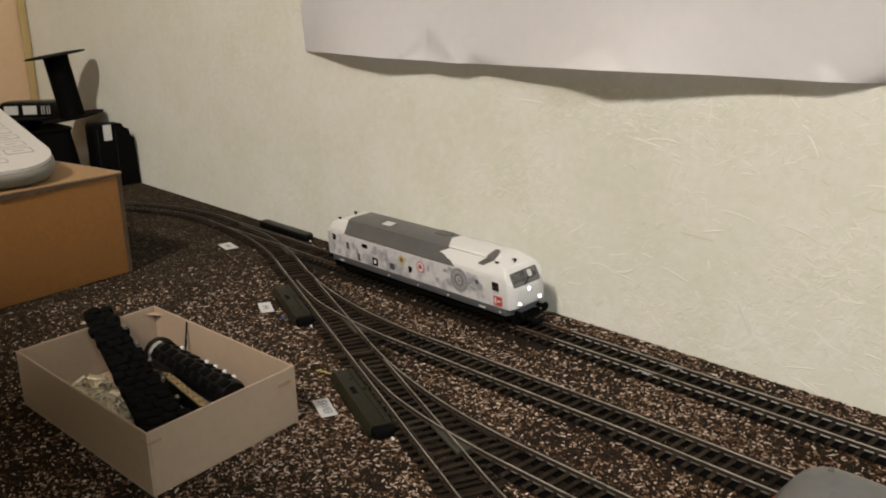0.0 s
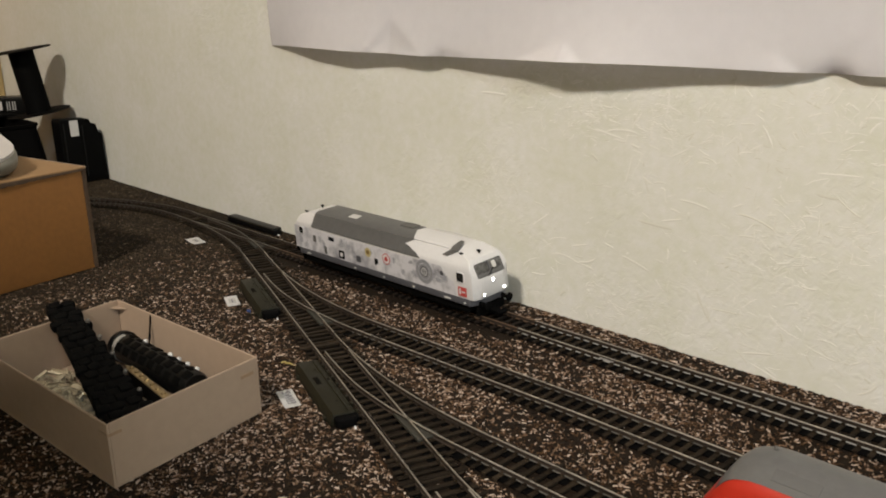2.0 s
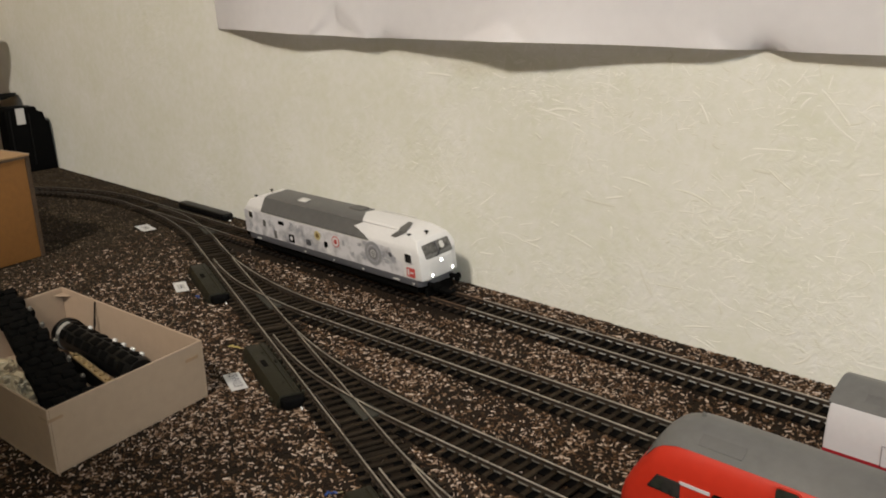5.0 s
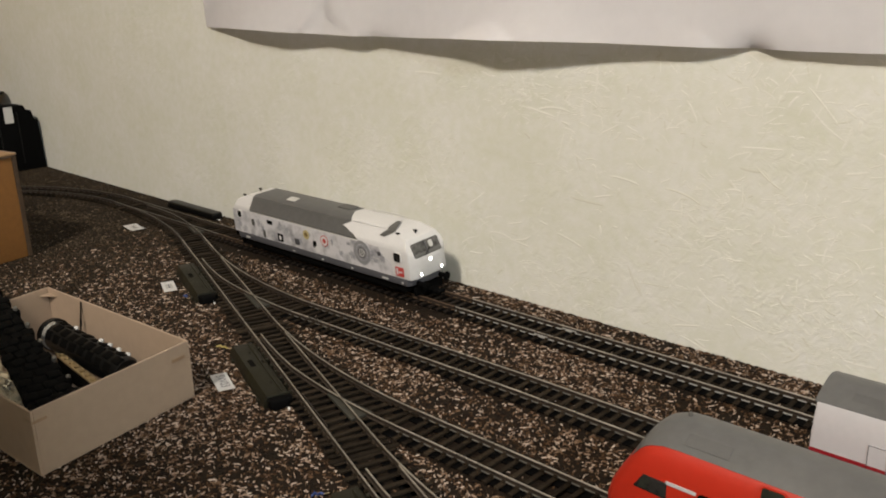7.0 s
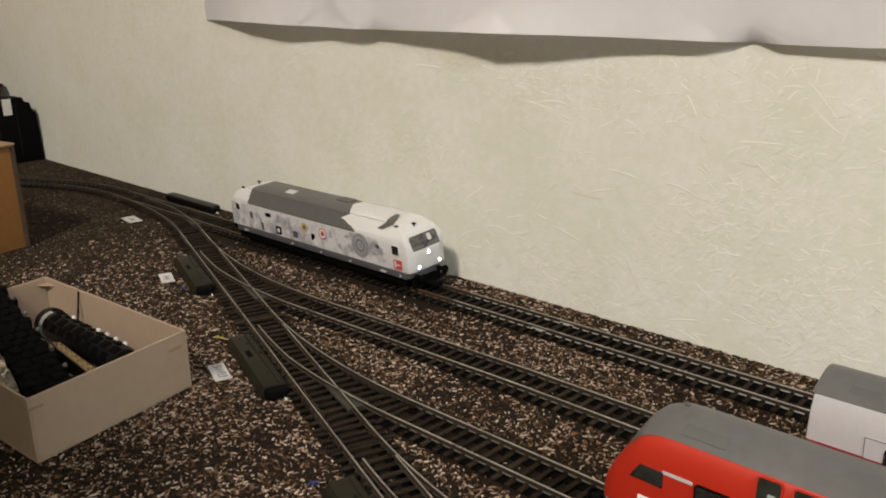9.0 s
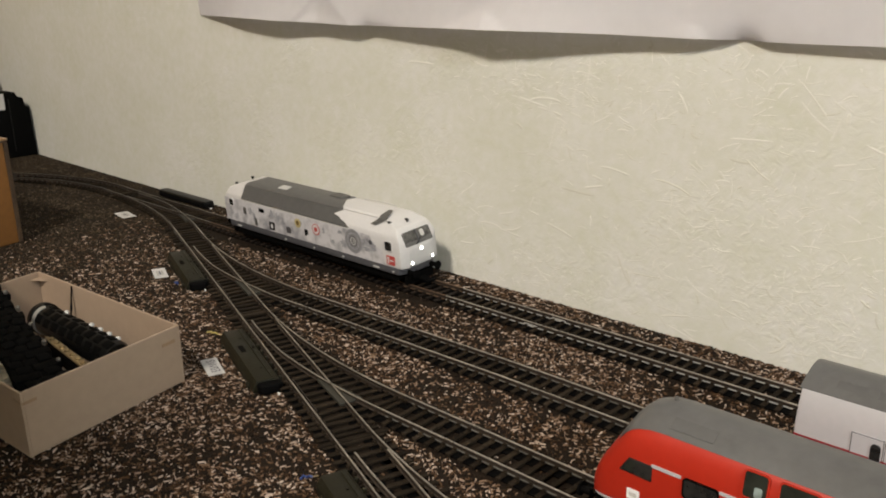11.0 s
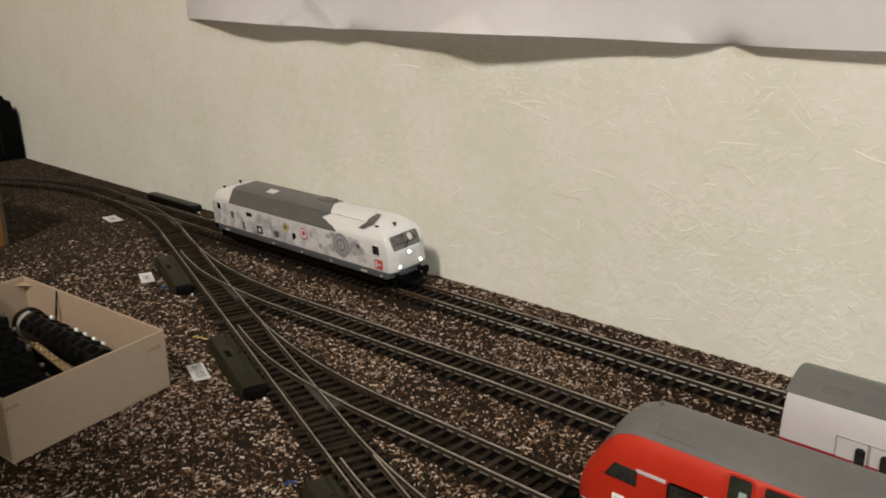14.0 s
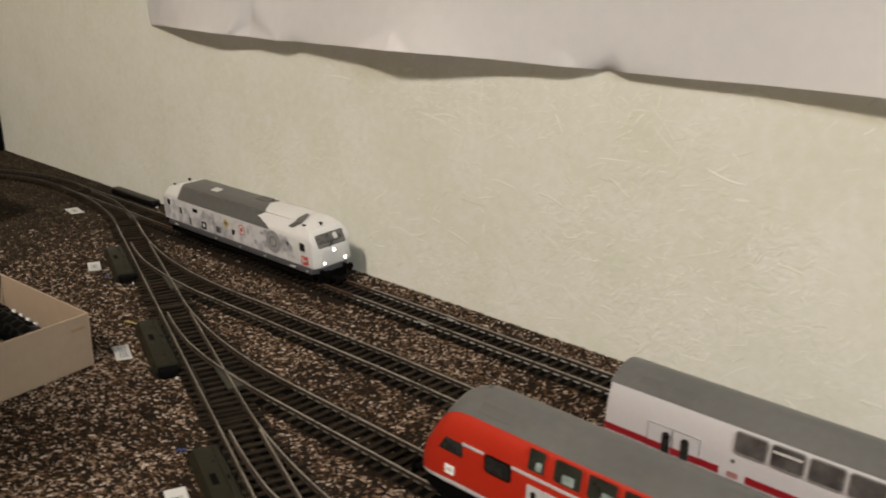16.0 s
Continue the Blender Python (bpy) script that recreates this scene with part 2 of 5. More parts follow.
def prism(outline, a0, a1, axis="x", bevel=0.0, seg=2, bm=None, m=None):
    """A polygon in the two other axes, drawn out along one axis."""
    fresh = bmesh.new()
    put = {"x": lambda p, a: (a, p[0], p[1]), "y": lambda p, a: (p[0], a, p[1]), "z": lambda p, a: (p[0], p[1], a)}[axis]
    lo, hi = ([fresh.verts.new(put(p, a)) for p in outline] for a in (a0, a1))
    fresh.faces.new(lo)
    fresh.faces.new(hi[::-1])
    for i in range(len(lo)):
        j = (i + 1) % len(lo)
        fresh.faces.new((lo[i], lo[j], hi[j], hi[i]))
    bmesh.ops.recalc_face_normals(fresh, faces=fresh.faces)
    bevelled(fresh, lo + hi, bevel, seg)
    return joined(bm, fresh, m)


def lathe(profile, n=24, bm=None, m=None):
    """Rings of (radius, z), closed at both ends."""
    fresh = bmesh.new()
    rings = [[fresh.verts.new((r * math.cos(2 * math.pi * i / n), r * math.sin(2 * math.pi * i / n), z)) for i in range(n)] for r, z in profile]
    for a, b in zip(rings, rings[1:]):
        for i in range(n):
            fresh.faces.new((a[i], a[(i + 1) % n], b[(i + 1) % n], b[i]))
    fresh.faces.new(rings[0][::-1])
    fresh.faces.new(rings[-1])
    return joined(bm, fresh, m)


def rounded(x0, x1, y0, y1, r, n=4):
    pts = []
    for cx, cy, a in ((x1 - r, y1 - r, 0), (x0 + r, y1 - r, 90), (x0 + r, y0 + r, 180), (x1 - r, y0 + r, 270)):
        pts += [(cx + r * math.cos(radians(a + 90 * i / n)), cy + r * math.sin(radians(a + 90 * i / n))) for i in range(n + 1)]
    return pts


def sweep(path, profile, bm=None):
    """A closed profile of (offset to the left, z) carried along a level path of (x, y)."""
    bm = bm or bmesh.new()
    rings = []
    for i, p in enumerate(path):
        a, b = path[max(0, i - 1)], path[min(len(path) - 1, i + 1)]
        d = Vector((b[0] - a[0], b[1] - a[1])).normalized()
        rings.append([bm.verts.new((p[0] - d.y * o, p[1] + d.x * o, z)) for o, z in profile])
    k = len(profile)
    for a, b in zip(rings, rings[1:]):
        for i in range(k):
            bm.faces.new((a[i], a[(i + 1) % k], b[(i + 1) % k], b[i]))
    bm.faces.new(rings[0][::-1])
    bm.faces.new(rings[-1])
    return bm


def tube(path, radius, n=8, bm=None):
    """A round wire along points in space."""
    bm = bm or bmesh.new()
    rings = []
    for i, p in enumerate(path):
        d = (Vector(path[min(len(path) - 1, i + 1)]) - Vector(path[max(0, i - 1)])).normalized()
        s = d.cross((0.1, 0.2, 1)).normalized()
        u = s.cross(d)
        rings.append([bm.verts.new(Vector(p) + radius * (math.cos(2 * math.pi * j / n) * s + math.sin(2 * math.pi * j / n) * u)) for j in range(n)])
    for a, b in zip(rings, rings[1:]):
        for j in range(n):
            bm.faces.new((a[j], a[(j + 1) % n], b[(j + 1) % n], b[j]))
    bm.faces.new(rings[0][::-1])
    bm.faces.new(rings[-1])
    return bm


def cut(bm, point, normal):
    """Slice away what lies on the normal's side of a plane, and close the cut."""
    geom = bm.verts[:] + bm.edges[:] + bm.faces[:]
    done = bmesh.ops.bisect_plane(bm, geom=geom, plane_co=point, plane_no=normal, clear_outer=True)
    edges = [g for g in done["geom_cut"] if isinstance(g, bmesh.types.BMEdge)]
    bmesh.ops.contextual_create(bm, geom=edges)
    return bm

# ---- the setting ----
WALL_Y = 481.0
tagged(part("wall_north", box(-1900, 2000, WALL_Y, WALL_Y + 90, -750, 1700), WALLPAPER), "pale yellow wall with fibrous ingrain wallpaper", "wall", kind="structure")
tagged(part("wall_west", box(-1990, -1900, -1900, WALL_Y + 90, -750, 1700), PLASTER), "plain pale plastered wall", "wall", kind="structure")
tagged(part("wall_east", box(2000, 2090, -1900, WALL_Y + 90, -750, 1700), PLASTER), "plain pale plastered wall", "wall", kind="structure")
tagged(part("wall_south", box(-1990, 2090, -1990, -1900, -750, 1700), PLASTER), "plain pale plastered wall", "wall", kind="structure")
# added out of view: keeps the second lamp off the near-left mat
tagged(part("shading_wall_end", box(550, 640, -1900, -115, -750, 1700), PLASTER), "unseen plain wall end added to shade the near-left mat", "wall", kind="structure")
# also invented: its stepped top cuts the first lamp's light before the parts box
tagged(part("shading_wall_low", prism([(-1890, -750), (-112, -750), (-112, 450), (-205, 450), (-305, 395), (-1890, 395)], -205, -115, "y"), PLASTER), "unseen low wall with a stepped top, added to shade the parts box and mat", "wall", kind="structure")
tagged(part("floor", box(-1990, 2090, -1990, WALL_Y + 90, -800, -750), WOODTOP), "brown wooden floor of the room", "floor", kind="structure")
tagged(part("ceiling", box(-1990, 2090, -1990, WALL_Y + 90, 1700, 1760), PLASTER), "plain white ceiling", "ceiling", kind="structure")

table = thing("layout_table", 0, 0, -36, label="wooden board table under the model railway", category="table")
part("tabletop", box(-1880, 900, -110, WALL_Y - 1, 0, 32, 1.5), WOODTOP, table)
for tx in (-1800, 820):
    for ty in (-70, 420):
        part("leg", box(tx - 30, tx + 30, ty - 30, ty + 30, -714, 0, 2), WOODTOP, table)
tagged(part("ground", box(-1879, 899, -109, WALL_Y - 0.5, -4, 0), RUBBER), "black-brown rubber granule mat with tan flecks", "rubber mat", kind="structure")


def scatter_flat(name, mat, count, xs, ys, length, width, lift, seed, fade=None):
    """Thin many-sided chips lying about on the mat, in one mesh."""
    r = np.random.RandomState(seed)
    k = 6
    cx = xs[0] + (xs[1] - xs[0]) * r.rand(count)
    cy = ys[0] + (ys[1] - ys[0]) * r.rand(count)
    # few flecks are kept along the tracks, standing for the shade between sleepers
    ladder = np.abs((cx + 622.5) * 0.3486 + (cy - 443.5) * 0.9373)
    left_out = (ladder < 14.5) & (cx > -720)
    for ty in (443.5, 375.0, 309.0, 249.7):
        left_out |= (np.abs(cy - ty) < 14.5) & (cx > -622.5 + (443.5 - ty) * 2.689 - 40.0)
    # also left out in front of the locomotive, and in the wedge behind each branching
    left_out |= (cy > 420.5) & (cy < 458.0) & (cx > -610) & (cx < -262)
    signed = (cx + 622.5) * 0.3486 + (cy - 443.5) * 0.9373
    for ty in (375.0, 309.0, 249.7):
        fork = -622.5 + (443.5 - ty) * 2.689
        left_out |= (signed > 0) & (cy < ty + 14.5) & (cx > fork - 10) & (cx < fork + 75)
    keep = ~left_out | (r.rand(count) < 0.05)
    # worn, thinner drifts
    drift = np.zeros(count)
    for _ in range(14):
        wave, turn, start = r.uniform(25, 110), r.rand() * 2 * math.pi, r.rand() * 2 * math.pi
        drift += np.sin((cx * math.cos(turn) + cy * math.sin(turn)) * 2 * math.pi / wave + start)
    keep &= r.rand(count) < np.clip(0.76 + 0.10 * drift, 0.42, 1.0)
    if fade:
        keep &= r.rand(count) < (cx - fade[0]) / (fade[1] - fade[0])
    cx, cy = cx[keep], cy[keep]
    count = len(cx)
    a = r.rand(count) * math.pi
    ln = length[0] + (length[1] - length[0]) * r.rand(count) ** 1.5
    wd = width[0] + (width[1] - width[0]) * r.rand(count) ** 1.5
    ang = np.arange(k) * 2 * math.pi / k
    rad = 0.72 + 0.5 * r.rand(count, k)
    u = np.cos(ang)[None] * rad * ln[:, None] / 2
    v = np.sin(ang)[None] * rad * wd[:, None] / 2
    v = v + (u * u) * ((r.rand(count) - 0.5) * 0.55)[:, None]
    x = cx[:, None] + u * np.cos(a)[:, None] - v * np.sin(a)[:, None]
    y = cy[:, None] + u * np.sin(a)[:, None] + v * np.cos(a)[:, None]
    y = np.minimum(y, WALL_Y - 0.6)
    h = lift[0] + (lift[1] - lift[0]) * r.rand(count)
    z = h[:, None] + (u * ((r.rand(count) - 0.5) * 0.25)[:, None]) + (r.rand(count, k) - 0.5) * 0.2
    z = np.maximum(z, 0.12)
    top = np.stack([x, y, z], 2)
    low = np.stack([cx[:, None] + (x - cx[:, None]) * 1.12, cy[:, None] + (y - cy[:, None]) * 1.12, np.full_like(z, -0.4)], 2)
    verts = np.concatenate([top, low], 1).reshape(-1, 3) * MM
    base = (np.arange(count) * 2 * k)[:, None]
    i = np.arange(k)
    j = (i + 1) % k
    sides = np.stack([i, i + k, j + k, j], 1).reshape(-1)
    loops = np.concatenate([base + i[None], base + sides[None]], 1).reshape(-1)
    sizes = np.tile(np.array([k] + [4] * k), count)
    starts = np.concatenate([[0], np.cumsum(sizes)[:-1]])
    me = bpy.data.meshes.new(name)
    me.vertices.add(len(verts))
    me.vertices.foreach_set("co", verts.astype(np.float32).ravel())
    me.loops.add(len(loops))
    me.loops.foreach_set("vertex_index", loops.astype(np.int32))
    me.polygons.add(len(sizes))
    me.polygons.foreach_set("loop_start", starts.astype(np.int32))
    me.update(calc_edges=True)
    me.validate()
    me.materials.append(mat)
    return new(name, me)


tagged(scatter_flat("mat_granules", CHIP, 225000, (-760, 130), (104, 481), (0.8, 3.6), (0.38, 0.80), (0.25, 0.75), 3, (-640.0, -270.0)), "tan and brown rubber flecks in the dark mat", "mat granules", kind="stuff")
# takes over towards -x, where the mat is coloured as less lit
tagged(scatter_flat("mat_granules", CHIP_DUSTY_DIM, 130000, (-1200, -270), (120, 481), (0.8, 2.8), (0.4, 0.95), (0.2, 0.5), 4, (-270.0, -640.0)), "tan and brown rubber flecks in the dark mat", "mat granules", kind="stuff")


def wall_strands(count, seed, xs, zs, lengths, widths, heights, loose, level):
    """Curved raised straws pressed into the wallpaper."""
    r = np.random.RandomState(seed)
    seg = 7
    drifts = [(r.normal(-110, 135), zs[0] + (zs[1] - zs[0]) * r.rand()) for _ in range(46)]
    verts, faces = [], []
    s = np.linspace(-0.5, 0.5, seg)
    for _ in range(count):
        x0, z0 = min(xs[1], max(xs[0], r.normal(-125, 165))), zs[0] + (zs[1] - zs[0]) * r.rand()
        if r.rand() > loose:
            c = drifts[r.randint(len(drifts))]
            x0, z0 = c[0] + r.normal(0, 17), max(2, c[1] + r.normal(0, 11))
        ln = lengths[0] + (lengths[1] - lengths[0]) * r.rand() ** 2.0
        a, bend = r.normal(0, 0.45) if r.rand() < level else r.rand() * math.pi, r.normal(0, 0.24)
        w = widths[0] + (widths[1] - widths[0]) * r.rand() ** 1.5
        hgt = heights[0] + (heights[1] - heights[0]) * r.rand() ** 2
        th = a + bend * s * 2
        px = x0 + np.cumsum(np.cos(th)) * ln / seg
        pz = z0 + np.cumsum(np.sin(th)) * ln / seg
        base = len(verts)
        for i in range(seg):
            t = max(0.15, min(1.0, 1.7 * math.sin(math.pi * (i + 0.4) / (seg - 0.2))))
            nx, nz = -math.sin(th[i]) * w * t, math.cos(th[i]) * w * t
            verts += [(px[i] + nx, WALL_Y + 0.02, pz[i] + nz), (px[i] + nx * 0.4, WALL_Y - hgt * t, pz[i] + nz * 0.4), (px[i] - nx * 0.4, WALL_Y - hgt * t, pz[i] - nz * 0.4), (px[i] - nx, WALL_Y + 0.02, pz[i] - nz)]
        for i in range(seg - 1):
            q = base + 4 * i
            faces += [(q + j, q + j + 1, q + j + 5, q + j + 4) for j in range(3)]
    me = bpy.data.meshes.new("wallpaper_strands")
    me.from_pydata([(x * MM, y * MM, z * MM) for x, y, z in verts], [], faces)
    me.materials.append(STRAND)
    me.shade_smooth()
    return tagged(new("wallpaper_strands", me), "raised straw fibres pressed into the pale wallpaper", "wallpaper", kind="stuff")


wall_strands(360, 11, (-900, 420), (2, 330), (7, 30), (0.4, 1.0), (0.05, 0.19), 0.4, 0.55)
wall_strands(3600, 23, (-900, 420), (2, 330), (2.5, 12.0), (0.25, 0.7), (0.025, 0.10), 0.18, 0.3)

# a long sheet of paper pinned along the wall, its lower edge curling forward between the pins
# how far the lower edge stands off the wall along the sheet
CURL = ((-593, 0), (-520, 12.4), (-470, 15.8), (-421, 10.6), (-383, 12.9), (-367, 8.6), (-300, 14), (-272, 16), (-228, 19.5), (-173, 11.5), (-108, 5), (-96, 0), (-82, 4.5), (-45, 5.6), (-15, 6.2), (10, 7.4), (51, 10.0), (130, 12.5), (520, 0))
SHEET = (-593.0, 520.0)


# the same without the short dents, which fade out close to the edge
BROAD = ((-593, 0), (-520, 12.4), (-470, 15.4), (-383, 12.9), (-330, 11.8), (-272, 16), (-228, 19.5), (-173, 12), (-108, 6.8), (-45, 5.6), (-15, 6.2), (10, 7.4), (51, 10.0), (130, 12.5), (520, 0))
# stretches of the lower edge folded forward along a crease: from, to, slope, height
FLARES = ((-292.0, -236.0, 0.30, 13.0), (-148.0, -112.0, 0.22, 9.0))


def along_sheet(table, x):
    return float(np.interp(x, [c[0] for c in table], [c[1] for c in table]))


def paper_sheet():
    bm = bmesh.new()
    cols = [SHEET[0] + i * (SHEET[1] - SHEET[0]) / 440 for i in range(441)]
    rows = [0, 1.5, 3, 5, 7, 9.5, 12.5, 16, 20, 25, 32, 42, 58, 80, 115, 165, 240, 360, 560]
    grid = []
    for x in cols:
        broad = along_sheet(BROAD, x)
        dent = along_sheet(CURL, x) - broad
        edge = 172.5 - 4.0 * (x + 585) / 900 + 0.9 * math.sin(x * 0.021) - 0.05 * (broad + dent) - 0.015 * max(0.0, x + 10)
        for_row = []
        for h in rows:
            flare = 0.0
            for a, b, lean, high in FLARES:
                if a < x < b:
                    u = (x - a) / (b - a)
                    flare += lean * max(0.0, high * min(u / 0.65, (1.0 - u) / 0.35 + 0.12, 1.0) - h)
            # one dent reaches up to a point, with a crisp crease on one side
            reach = 19.0 * (1 + (x + 419) / 26.0 if x < -419 else 1 - (x + 419) / 36.0)
            fade = math.exp(-((h / max(2.0, reach)) ** 4)) if -445 < x < -383 else math.exp(-h / 5.0)
            wide = np.mean([along_sheet(BROAD, x + k * h * 0.8) for k in (-2, -1, 0, 1, 2)])
            y = WALL_Y - 0.9 - flare - wide * math.exp(-h / 62.0) - dent * fade - 1.2 * (0.5 + 0.5 * math.sin(x * 0.013 + h * 0.01)) * min(1, h / 150)
            for_row.append(bm.verts.new((x, min(y, WALL_Y - 0.4), edge + h)))
        grid.append(for_row)
    for a, b in zip(grid, grid[1:]):
        for i in range(len(rows) - 1):
            bm.faces.new((a[i], b[i], b[i + 1], a[i + 1]))
    bmesh.ops.solidify(bm, geom=bm.faces[:], thickness=0.18)
    return bm


tagged(part("paper_sheet", paper_sheet(), PAPER, smooth=50), "long blank white paper sheet pinned to the wall", "paper sheet")

cupboard = thing("cupboard", -1338, 0, -750, label="beige wooden cupboard side standing against the wall", category="cupboard")
part("side_panel", box(-20, 0, 130, 474, 0, 2100, 1.0), CUPBOARD, cupboard)
# the shadow along the cupboard's edge, built as a darker strip
part("edge_shadow_strip", box(0.5, 8, 469, 480.2, 0, 2100, 2.0), BOARD_EDGE_SHADE, cupboard, "yellow-brown strip coloured as the cupboard's shadowed edge")
part("back_panel", box(-500, -21, 462, 474, 0, 2100, 1.0), CUPBOARD, cupboard)

# ---- tracks ----
RAIL = [(-0.34, 2.5), (0.34, 2.5), (0.28, 3.2), (0.28, 4.3), (0.42, 4.5), (0.42, 4.9), (-0.42, 4.9), (-0.42, 4.5), (-0.28, 4.3), (-0.28, 3.2)]
PITCH = 7.0
SLOPE = -20.4
LD = (math.cos(radians(SLOPE)), math.sin(radians(SLOPE)))
# turnout centres along the slanting ladder, from its first crossing by the wall
LADDER = [(-622.5 + LD[0] * k, 443.5 + LD[1] * k) for k in (0.0, 208.3, 382.8, 555.8)]
RADIUS = 480.0
TANGENT = RADIUS * math.tan(radians(-SLOPE / 2))


RAIL_FOOT = [(-0.9, 2.42), (0.9, 2.42), (0.9, 2.58), (0.36, 2.86), (-0.36, 2.86), (-0.9, 2.58)]
RAIL_HEAD = [(-0.44, 4.72), (0.44, 4.72), (0.44, 5.0), (0.3, 5.14), (-0.3, 5.14), (-0.44, 5.0)]


def sleeper_mesh(mat, length=30.0, chairs=True):
    # a thin plate on a narrow rib, hollow at the sides
    bm = box(-length / 2, length / 2, -1.25, 1.25, 1.45, 2.5, 0.25, 1)
    box(-length / 2 + 0.6, length / 2 - 0.6, -0.45, 0.45, 0.0, 1.5, bm=bm)
    if chairs:
        for s in (-1, 1):
            for o in (-1.35, 1.35):
                box(s * GAUGE + o - 0.65, s * GAUGE + o + 0.65, -0.95, 0.95, 2.3, 3.3, bm=bm)
    return finish("sleeper", bm, mat, 0)


SLEEPERS = {"dark": sleeper_mesh(SLEEPER), "brown": sleeper_mesh(SLEEPER_BROWN)}
PLAIN = sleeper_mesh(SLEEPER, 10.0, False)
bm = box(-2.2, -0.7, -1.0, 1.0, 2.2, 3.3)
box(0.7, 2.2, -1.0, 1.0, 2.2, 3.3, bm=bm)
CHAIR = finish("rail_chair", bm, SLEEPER, 0)


def line(a, b, step=25.0):
    n = max(1, round(math.dist(a, b) / step))
    return [(a[0] + (b[0] - a[0]) * i / n, a[1] + (b[1] - a[1]) * i / n) for i in range(n + 1)]


def arc(start, heading, radius, turn, step=2.5):
    """Points along an arc; a turn above 0 goes to the left."""
    s = 1 if turn > 0 else -1
    h = radians(heading)
    c = (start[0] - s * radius * math.sin(h), start[1] + s * radius * math.cos(h))
    n = max(2, round(abs(turn) / step))
    return [(c[0] + s * radius * math.sin(h + radians(turn * i / n)), c[1] - s * radius * math.cos(h + radians(turn * i / n))) for i in range(n + 1)]


def shifted(path, o):
    res = []
    for i, p in enumerate(path):
        a, b = path[max(0, i - 1)], path[min(len(path) - 1, i + 1)]
        d = Vector((b[0] - a[0], b[1] - a[1])).normalized()
        res.append((p[0] - d.y * o, p[1] + d.x * o))
    return res


def spots(path, pitch, offset=None):
    """Points and headings at even steps along a path."""
    res, left = [], pitch / 2 if offset is None else offset
    for a, b in zip(path, path[1:]):
        ln = math.dist(a, b)
        while left < ln:
            u = left / ln
            res.append((a[0] + (b[0] - a[0]) * u, a[1] + (b[1] - a[1]) * u, math.atan2(b[1] - a[1], b[0] - a[0])))
            left += pitch
        left -= ln
    return res


def lay_sleepers(owner, path, look_of="dark"):
    for x, y, h in spots(path, PITCH):
        j = random.uniform(-0.25, 0.25)
        shared("sleeper", SLEEPERS[look_of], owner, Matrix.Translation(((x + j) * MM, y * MM, random.uniform(-0.1, 0.05) * MM)) @ Matrix.Rotation(h + math.pi / 2 + random.uniform(-0.01, 0.01), 4, "Z"))


def lay_rail(name, path, owner, steel=None, foot=None):
    """A dull web with a worn head and a bright foot."""
    steel = steel or STEEL
    rail = part(name, sweep(path, RAIL), WEB, owner)
    # the web is made wide and black to put shade between the sleepers
    part("shade_web", sweep(path, [(-4.4, 0.2), (4.4, 0.2), (4.4, 0.9), (-4.4, 0.9)]), BLACK, rail, "black sleeper web, widened to stand for shade in the gaps")
    part("rail_head", sweep(path, RAIL_HEAD), steel, rail, "worn steel rail head")
    part("rail_foot", sweep(path, RAIL_FOOT), foot or (BRIGHT if steel is STEEL else steel), rail)
    return rail


def plain_track(path, label, steel=STEEL, look_of="dark", foot=None):
    t = thing("railway_track", label=label, category="model track", group="model railway tracks")
    for s in (-1, 1):
        lay_rail("rail", shifted(path, s * GAUGE), t, steel, foot or (DULL if steel is STEEL else steel))
    lay_sleepers(t, path, look_of)
    return t


def joiners(owner, x, y, heading=0.0, mat=None):
    for s, d in ((-1, -3.0), (1, 5.0)):
        bm = sweep([(-5.0, 0.0), (5.0, 0.0)], [(-1.2, 2.45), (1.2, 2.45), (1.2, 2.9), (0.5, 3.3), (0.5, 3.9), (-0.5, 3.9), (-0.5, 3.3), (-1.2, 2.9)])
        ob = part("rail_joiner", bm, mat or BRIGHT, owner, "bright steel rail joiner")
        ob.matrix_basis = Matrix.Translation(((x + d) * MM, (y + s * GAUGE) * MM, 0.05 * MM)) @ Matrix.Rotation(heading, 4, "Z")


def along(p, d, k):
    return (p[0] + d[0] * k, p[1] + d[1] * k)


